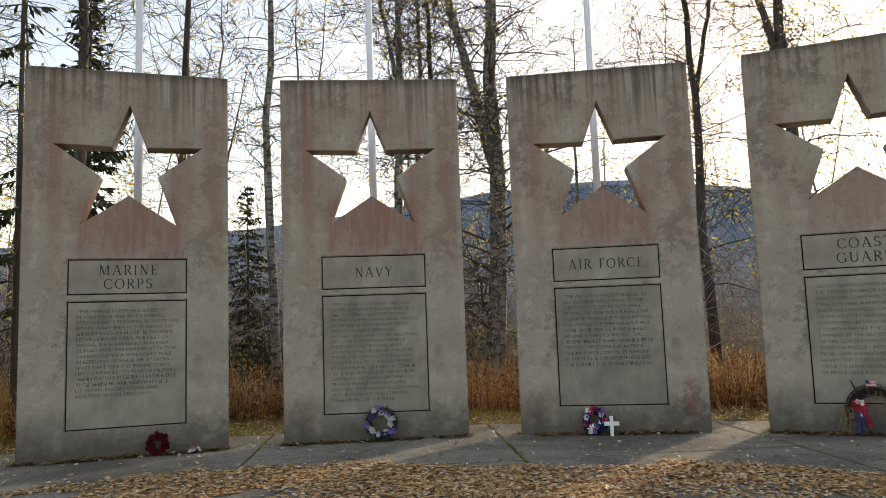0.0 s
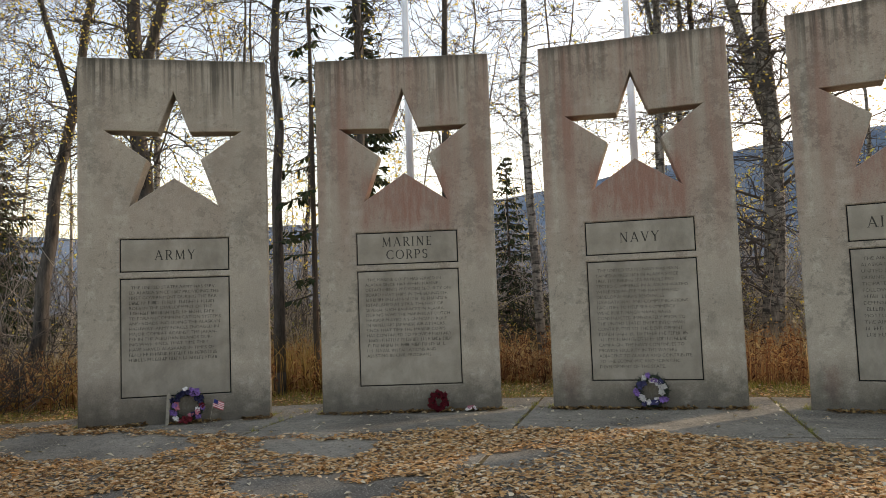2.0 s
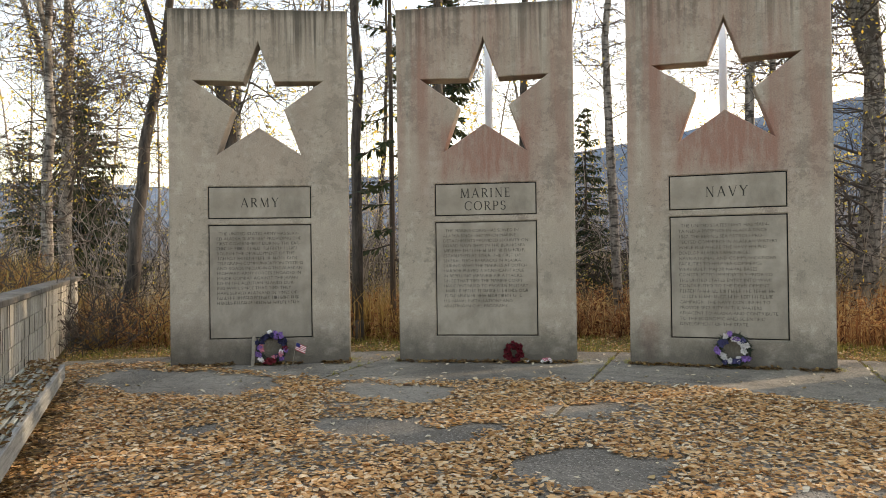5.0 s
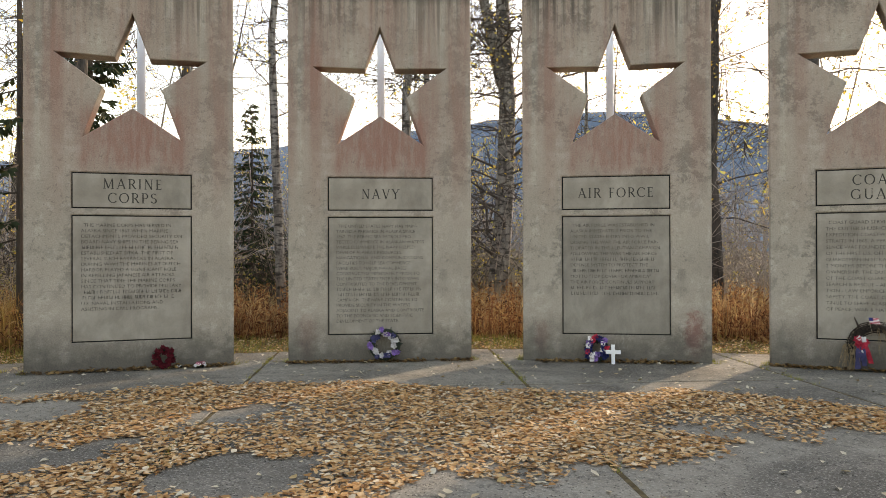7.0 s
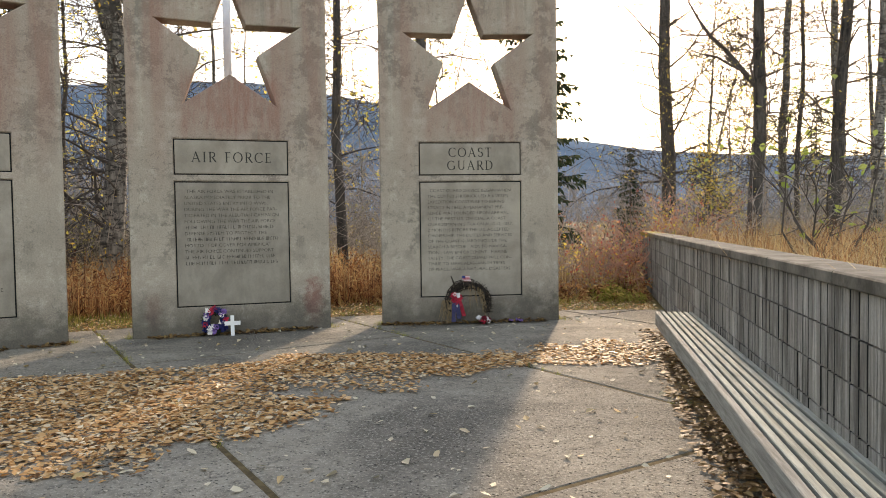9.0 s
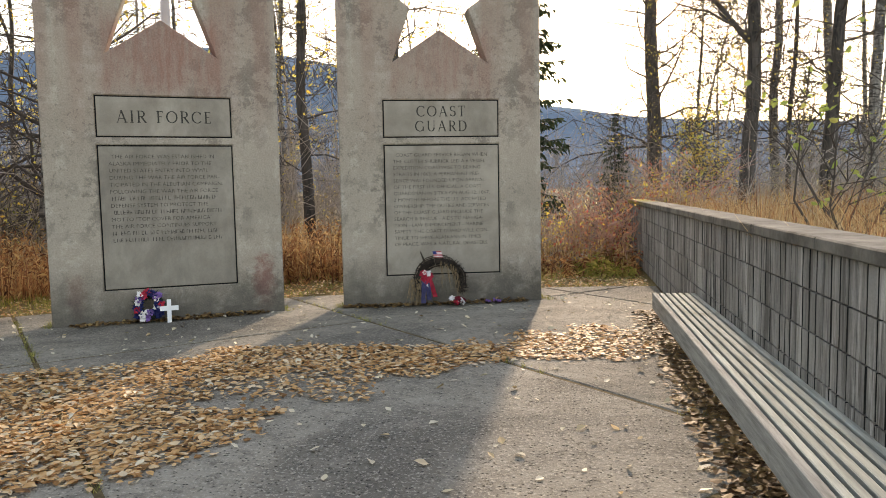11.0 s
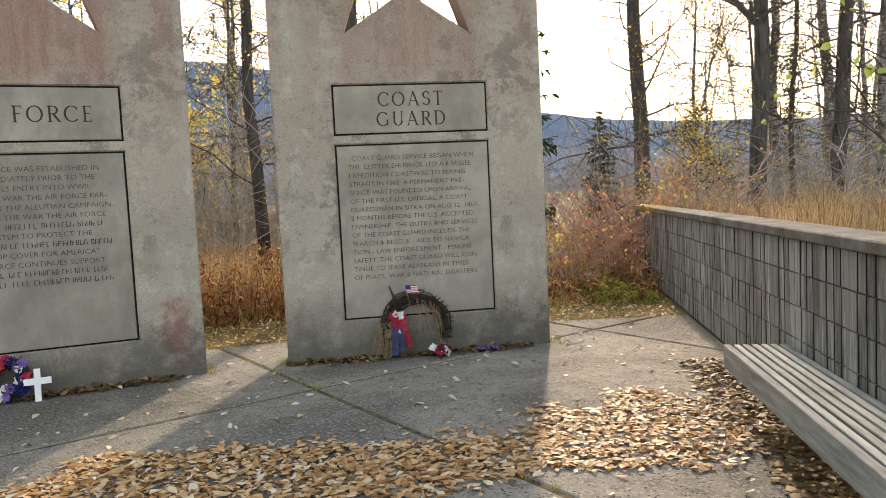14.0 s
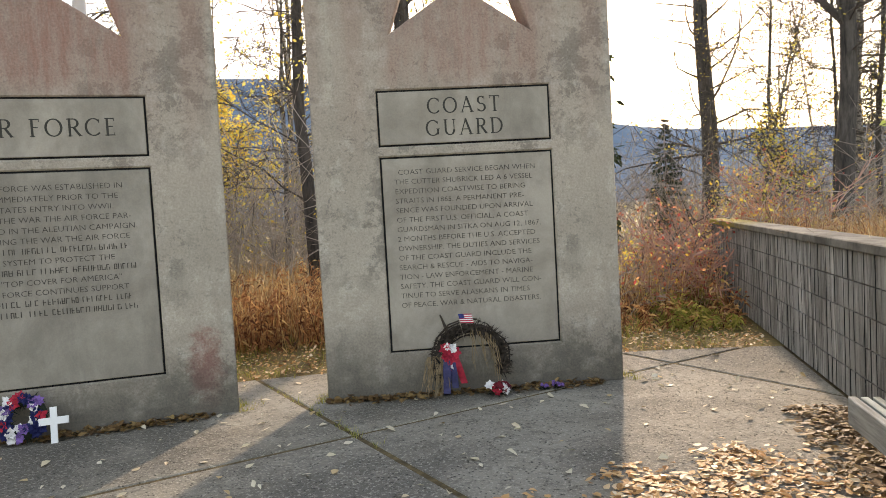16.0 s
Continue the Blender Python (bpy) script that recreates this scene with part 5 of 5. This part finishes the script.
def build_leaves():
    rnd = np.random.RandomState(8)
    n = 235000
    x, y = rnd.uniform(-11, 1, n), rnd.uniform(-3.3, 8.9, n)
    jx = np.array([noise.noise((a * 2.3, b * 2.3, 0.0)) for a, b in zip(x, y)])
    jy = np.array([noise.noise((a * 2.3, b * 2.3, 9.0)) for a, b in zip(x, y)])
    wx, wy = x + 0.28 * jx + rnd.normal(0, 0.05, n), y + 0.28 * jy + rnd.normal(0, 0.05, n)
    keep = inside(LEAF_EDGE, wx, wy)
    for poly in BARE:
        keep &= ~inside(poly, wx, wy)
    thick = np.array([noise.noise((a * 0.9, b * 0.9, 4.0)) for a, b in zip(x, y)])
    keep &= rnd.uniform(0, 1, n) < np.clip(0.95 + 0.9 * thick, 0.35, 1)
    # out of reach of the lens the layer thins
    far = (x > -3.0) & (y < 2.5) | (y < -2.4)
    keep &= ~far | (rnd.uniform(0, 1, n) < 0.25)
    x, y = x[keep], y[keep]
    z = 0.004 + np.abs(rnd.normal(0, 0.009, len(x)))
    leaf_sheet("leaf_litter", x, y, z, 0.05, FALLEN, 3, "tan and yellow fallen leaves lying on the paving", 0.12, 0.26)
    # leaves strewn singly over the open paving
    n = 1900
    a, r = rnd.uniform(radians(85), radians(190), n), 14.2 * np.sqrt(rnd.uniform(0.05, 1, n))
    x, y = CENTRE.x + r * np.cos(a), CENTRE.y + r * np.sin(a)
    ok = np.array([behind_wall(p, q) < -0.1 for p, q in zip(x, y)])
    leaf_sheet("strewn_leaves", x[ok], y[ok], np.full(ok.sum(), 0.005), 0.055, PALELEAF, 4, "single pale leaves strewn over the paving")
    # darker brown leaves under the benches
    xs, ys = [], []
    for p, q in WALLS:
        d, o = (Vector(q) - Vector(p)).normalized(), Vector(p)
        nn = Vector((-d.y, d.x))
        u, w = rnd.uniform(6.4, WALL_LONG, 6000), -np.abs(rnd.normal(0.2, 0.17, 6000)) - 0.03
        if p != WALL_FAR:
            u = WALL_LONG - u
        ok = w > -0.52
        xs.append(o.x + d.x * u[ok] + nn.x * w[ok])
        ys.append(o.y + d.y * u[ok] + nn.y * w[ok])
    xs, ys = np.concatenate(xs), np.concatenate(ys)
    leaf_sheet("damp_leaves", xs, ys, 0.004 + np.abs(rnd.normal(0, 0.012, len(xs))), 0.055, DARKLEAF, 5, "dark brown leaves drifted under the bench", 0.12, 0.25)
    # leaves lying on the other bench
    p, q = WALLS[1]
    d, o = (Vector(q) - Vector(p)).normalized(), Vector(q)
    nn = Vector((-d.y, d.x))
    u, w = rnd.uniform(7.0, 14, 900), rnd.uniform(-0.38, -0.05, 900)
    leaf_sheet("bench_leaves", o.x - d.x * u + nn.x * w, o.y - d.y * u + nn.y * w, np.full(900, 0.368), 0.05, DARKLEAF, 9, "brown leaves strewn on the bench")
    # drifts along the feet of the slabs
    xs, ys = [], []
    for i in range(5):
        m = slab_pose(i)
        for u, w in zip(rnd.uniform(-1.2, 1.2, 620), -np.abs(rnd.normal(0, 0.07, 620)) - 0.02):
            if noise.noise((u * 2.2 + i * 7, 0, 0)) > -0.42 + abs(w) * 1.8:
                v = m @ Vector((u, w, 0))
                xs.append(v.x)
                ys.append(v.y)
    xs, ys = np.array(xs), np.array(ys)
    leaf_sheet("foot_leaves", xs, ys, 0.004 + np.abs(rnd.normal(0, 0.012, len(xs))), 0.05, DARKLEAF, 6, "brown leaves caught along the slabs' feet")
    # the strip of litter beyond the paving
    n = 19000
    a, r = rnd.uniform(radians(90), radians(192), n), np.sqrt(rnd.uniform(14.35 ** 2, 16.3 ** 2, n))
    x, y = CENTRE.x + r * np.cos(a), CENTRE.y + r * np.sin(a)
    ok = np.array([not -0.05 < behind_wall(p, q) < 0.3 for p, q in zip(x, y)]) & (rnd.uniform(0, 1, n) < 0.75)
    z = np.array([ground_height(p, q) for p, q in zip(x[ok], y[ok])]) + 0.01
    leaf_sheet("edge_litter", x[ok], y[ok], z + np.abs(rnd.normal(0, 0.01, ok.sum())), 0.042, FALLEN, 7, "fallen leaves in the grass beyond the paving")


build_leaves()

# ---- wreaths and offerings ----


def blossoms(heap, spots, size, rnd, petals=7):
    """Cloth blossoms: crumpled petals in two rings."""
    for p, out in spots:
        p, out = Vector(p), Vector(out).normalized()
        u = out.cross(Vector((0.2, 0.3, 1))).normalized()
        w = out.cross(u)
        for ring, lift, rr in ((petals, 0.15, 1.0), (petals - 2, 0.5, 0.62)):
            for k in range(ring):
                a = 2 * math.pi * (k + rnd.random() * 0.6) / ring
                d = u * math.cos(a) + w * math.sin(a)
                e = d.cross(out) * size * 0.36
                s = size * rr * rnd.uniform(0.8, 1.15)
                tip = p + d * s + out * s * (lift + rnd.uniform(-0.15, 0.35))
                mid = p + d * s * 0.55 + out * s * (lift * 0.9 + 0.12)
                heap.add([p, mid - e, tip, mid + e], [(0, 1, 2), (0, 2, 3)])


def wreath(slab, u, radius, tube_r, colours, label, seed, sizes=0.035, count=34, tilt=14):
    """A ring of greens leaning on the slab's foot, set with cloth blossoms."""
    rnd = random.Random(seed)
    lean = radius + tube_r
    m = slab_pose(slab) @ pose(u, -0.07 - tube_r, 0.0) @ pose(0, 0, 0, -tilt, 0, 0) @ pose(0, 0, lean)
    ob = thing("wreath", m, label, "wreath", "wreaths at the slabs' feet")
    ring, needles = Heap(), Heap()
    pts = [(radius * math.cos(a), 0, radius * math.sin(a)) for a in (2 * math.pi * k / 24 for k in range(25))]
    ring.limb(pts, [tube_r * 0.55] * 25, 7)
    for _ in range(420):
        a = rnd.uniform(0, 6.283)
        c = Vector((radius * math.cos(a), 0, radius * math.sin(a)))
        d = Vector((rnd.gauss(0, 1), rnd.gauss(-0.3, 1), rnd.gauss(0, 1))).normalized()
        w = d.cross(Vector((rnd.gauss(0, 1), 1, rnd.gauss(0, 1)))).normalized() * 0.006
        L = tube_r * rnd.uniform(0.8, 1.35)
        needles.add([c + d * L * 0.2 - w, c + d * L, c + d * L * 0.2 + w], [(0, 1, 2)])
    piece("ring", ring.v, ring.f, GREENS, ob)
    piece("greens", needles.v, needles.f, GREENS, ob, "dark needle greens")
    share = len(colours)
    heaps = {c[0]: Heap() for c in colours}
    for k in range(count):
        a = 2 * math.pi * (k + rnd.uniform(-0.3, 0.3)) / count
        f = rnd.uniform(-0.8, 0.8)
        rr = radius + f * tube_r * 0.75
        name = colours[(k // 2 + rnd.randint(0, 1)) % share][0]
        spot = (rr * math.cos(a), -tube_r * 0.75 * math.sqrt(max(0.1, 1 - f * f)), rr * math.sin(a))
        blossoms(heaps[name], [(spot, (f * 0.7 * math.cos(a), -1, f * 0.7 * math.sin(a)))], sizes, rnd)
    for name, mat in colours:
        if heaps[name].f:
            piece(name, heaps[name].v, heaps[name].f, mat, ob)
    return ob


def posy(slab, u, out, size, colours, label, seed, count=9):
    """A small heap of cloth blossoms on the ground."""
    rnd = random.Random(seed)
    ob = thing("flower_bunch", slab_pose(slab) @ pose(u, -out, 0.0), label, "flowers")
    leaves = Heap()
    for _ in range(26):
        a = rnd.uniform(0, 6.283)
        d = Vector((math.cos(a), math.sin(a), rnd.uniform(0.05, 0.5)))
        w = d.cross(Vector((0, 0, 1))).normalized() * 0.008
        c = Vector((0, 0, 0.006))
        leaves.add([c, c + d * size * 0.6 - w, c + d * size * 1.1, c + d * size * 0.6 + w], [(0, 1, 2, 3)])
    piece("stalks", leaves.v, leaves.f, GREENS, ob)
    for name, mat in colours:
        heap = Heap()
        for _ in range(count):
            a, r = rnd.uniform(0, 6.283), size * math.sqrt(rnd.random()) * 0.8
            blossoms(heap, [((r * math.cos(a), r * math.sin(a), rnd.uniform(0.02, 0.8 * size)), (math.cos(a) * 0.5, math.sin(a) * 0.5 - 0.6, 0.8))], size * 0.36, rnd)
        piece(name, heap.v, heap.f, mat, ob)
    return ob


def hand_flag(slab, u, out, z0, turn, label, size=1.0):
    """A little striped flag on a stick."""
    ob = thing("small_flag", slab_pose(slab) @ pose(u, -out, z0, -8, turn, 0) @ Matrix.Scale(size, 4), label, "flag")
    stick, red, white, blue = Heap(), Heap(), Heap(), Heap()
    stick.limb([(0, 0, 0), (0, 0, 0.31)], [0.003, 0.003], 6)

    def cloth(heap, x0, x1, za, zb, off):
        verts, n = [], 6
        for i in range(n + 1):
            x = x0 + (x1 - x0) * i / n
            wave = 0.008 * math.sin(x * 55)
            verts += [(x, wave - off, za - x * 0.25), (x, wave - off, zb - x * 0.25), (x, wave + 0.0008, za - x * 0.25), (x, wave + 0.0008, zb - x * 0.25)]
        faces = []
        for i in range(n):
            k = 4 * i
            faces += [(k, k + 4, k + 5, k + 1), (k + 2, k + 3, k + 7, k + 6)]
        heap.add(verts, faces)

    for s in range(9):
        cloth(red if s % 2 == 0 else white, 0.003, 0.14, 0.2 + s * 0.011, 0.211 + s * 0.011, 0.0)
    cloth(blue, 0.003, 0.058, 0.25, 0.2995, 0.002)
    piece("stick", stick.v, stick.f, FLAGWOOD, ob)
    piece("red_stripes", red.v, red.f, REDCLOTH, ob)
    piece("white_stripes", white.v, white.f, WHITECLOTH, ob)
    piece("canton", blue.v, blue.f, BLUECLOTH, ob, "blue field")


RED, WHITE, BLUE = ("red_blossoms", REDCLOTH), ("white_blossoms", WHITECLOTH), ("blue_blossoms", BLUECLOTH)
NAVYB = ("navy_blossoms", NAVYCLOTH)
DARKRED, PINK, VIOLET = ("dark_red_blossoms", DARKREDCLOTH), ("pink_blossoms", PINKCLOTH), ("violet_blossoms", VIOLETCLOTH)
wreath(0, 0.15, 0.17, 0.065, [DARKRED, NAVYB, PINK, VIOLET, WHITE, NAVYB], "round wreath of red, white and blue cloth flowers", 1, 0.042, 32)
wreath(1, 0.36, 0.09, 0.055, [DARKRED, DARKRED], "small dark red poppy wreath on the paving", 2, 0.036, 30)
wreath(2, 0.05, 0.165, 0.075, [WHITE, NAVYB, WHITE, VIOLET], "white and violet flower wreath leaning on the slab", 3, 0.045, 24)
wreath(3, -0.25, 0.115, 0.07, [RED, BLUE, WHITE, VIOLET, BLUE], "red, white and blue flower wreath with a ribbon", 4, 0.042, 34)
posy(1, 0.78, 0.12, 0.08, [PINK, WHITE], "little bunch of faded pink flowers", 11, 6)
posy(1, 0.55, 0.1, 0.045, [WHITE], "small white cloth flower", 12, 3)
posy(4, 0.13, 0.2, 0.12, [RED, WHITE, DARKRED], "bunch of red and white cloth flowers", 13, 5)
posy(4, 0.62, 0.12, 0.06, [VIOLET], "small violet cloth flowers on the ground", 14, 6)
posy(4, 0.5, 0.14, 0.05, [VIOLET], "small violet cloth flowers on the ground", 15, 4)
hand_flag(0, 0.42, 0.1, 0.0, 10, "small striped flag on a stick")
hand_flag(4, -0.1, 0.12, 0.42, -12, "small faded striped flag stuck in a wreath", 0.75)


def stake():
    ob = thing("wooden_stake", slab_pose(0) @ pose(-0.1, -0.1, 0.0, -6, 3, 0), "pale weathered wooden stake leaning on the slab", "stake")
    piece("stave", *prism([[(-0.02, -0.01), (0.02, -0.01), (0.028, 0.36), (0.0, 0.4), (-0.026, 0.37)]], -0.012, 0.012, 0.003), FLAGWOOD, ob)


stake()


def white_cross():
    w, t = 0.022, 0.095
    loop = [(-w, 0.0), (w, 0.0), (w, 0.13), (t, 0.13), (t, 0.18), (w, 0.18), (w, 0.25), (-w, 0.25), (-w, 0.18), (-t, 0.18), (-t, 0.13), (-w, 0.13)]
    ob = thing("cross", slab_pose(3) @ pose(-0.05, -0.19, 0.0, -10, 0, 0), "small white painted wooden cross before a wreath", "cross")
    piece("cross_board", *prism([[(x, z - 0.004) for x, z in loop]], -0.008, 0.008, 0.002), WHITEPAINT, ob)


white_cross()


def dried_wreath():
    """An old twig wreath gone brown, its straw hanging, with a faded ribbon bow."""
    rnd = random.Random(5)
    ob = thing("dried_wreath", slab_pose(4) @ pose(-0.06, -0.13, 0.0, -10, 0, 0), "large dried twig wreath with a faded red and blue bow", "wreath")
    hoop, straw = Heap(), Heap()
    for k in range(46):
        a0, a1 = rnd.uniform(-30, 120), 0
        a1 = a0 + rnd.uniform(50, 130)
        rr, off = rnd.gauss(0.25, 0.025), rnd.gauss(0, 0.025)
        pts = []
        for i in range(7):
            a = radians(a0 + (a1 - a0) * i / 6)
            pts.append((rr * math.cos(a) + rnd.gauss(0, 0.008), off + rnd.gauss(0, 0.008), max(0.01, 0.27 + rr * math.sin(a) + rnd.gauss(0, 0.008))))
        hoop.limb(pts, [0.006] * 5 + [0.004, 0.002], 4)
    for k in range(750):
        a = radians(rnd.uniform(-25, 205))
        c = Vector((0.25 * math.cos(a), rnd.gauss(-0.02, 0.03), 0.27 + 0.25 * math.sin(a)))
        d = Vector((rnd.gauss(math.cos(a) * 0.6, 0.6), rnd.gauss(-0.3, 0.5), rnd.gauss(0.1, 0.7))).normalized()
        w = d.cross(Vector((rnd.gauss(0, 1), 1, 0))).normalized() * 0.009
        L = rnd.uniform(0.04, 0.11)
        hoop.add([c - w, c + d * L, c + w], [(0, 1, 2)])
    for k in range(80):
        x = rnd.choice((rnd.uniform(-0.3, -0.18), rnd.uniform(-0.02, 0.2), rnd.uniform(-0.34, -0.2)))
        top = 0.27 + math.sqrt(max(0.001, 0.25 ** 2 - min(0.06, x * x)))
        long = rnd.uniform(0.15, 0.36)
        pts = [Vector((x, -0.05, top))]
        for i in range(4):
            p = pts[-1] + Vector((rnd.gauss(0.008 * (1 if x > 0 else -1), 0.012), rnd.gauss(-0.008, 0.008), -long / 4))
            pts.append(Vector((p.x, p.y, max(0.008, p.z))))
        straw.limb(pts, [0.0035, 0.0035, 0.003, 0.003, 0.002], 3)
    hoop.limb([(-0.16, 0, 0.46), (-0.19, -0.01, 0.56), (-0.22, -0.01, 0.64)], [0.014, 0.012, 0.006], 5)
    piece("hoop", hoop.v, hoop.f, DEADTWIG, ob, "brown dead twigs")
    piece("straw", straw.v, straw.f, OLDSTRAW, ob, "hanging dry straw")
    red, white, blue = Heap(), Heap(), Heap()
    blossoms(red, [((-0.16 + rnd.gauss(0, 0.025), -0.09, 0.31 + rnd.gauss(0, 0.055)), (rnd.gauss(0, 0.4), -1, 0.2)) for _ in range(22)], 0.05, rnd)
    blossoms(white, [((-0.15 + rnd.gauss(0, 0.03), -0.1, 0.37 + rnd.gauss(0, 0.03)), (rnd.gauss(0, 0.4), -1, 0.3)) for _ in range(4)], 0.032, rnd)

    def ribbon(heap, x, dx, top, low, wide):
        verts, n = [], 6
        for i in range(n + 1):
            f = i / n
            z, cx, y = top + (low - top) * f, x + dx * f, -0.1 - 0.02 * math.sin(f * 5)
            for s in (-1, 1):
                verts += [(cx + s * wide / 2, y - 0.008 * s, z), (cx + s * wide / 2, y - 0.008 * s + 0.002, z)]
        faces = []
        for i in range(n):
            k = 4 * i
            faces += [(k, k + 2, k + 6, k + 4), (k + 1, k + 5, k + 7, k + 3), (k, k + 4, k + 5, k + 1), (k + 2, k + 3, k + 7, k + 6)]
        heap.add(verts, faces)

    ribbon(blue, -0.2, -0.01, 0.3, 0.03, 0.055)
    ribbon(blue, -0.16, 0.02, 0.28, 0.07, 0.05)
    ribbon(red, -0.13, 0.06, 0.3, 0.1, 0.05)
    white_tail = Heap()
    ribbon(white_tail, -0.17, 0.02, 0.26, 0.16, 0.02)
    piece("white_ribbon", white_tail.v, white_tail.f, WHITECLOTH, ob)
    piece("red_bow", red.v, red.f, REDCLOTH, ob)
    piece("white_bow", white.v, white.f, WHITECLOTH, ob)
    piece("blue_ribbon", blue.v, blue.f, NAVYCLOTH, ob)


dried_wreath()
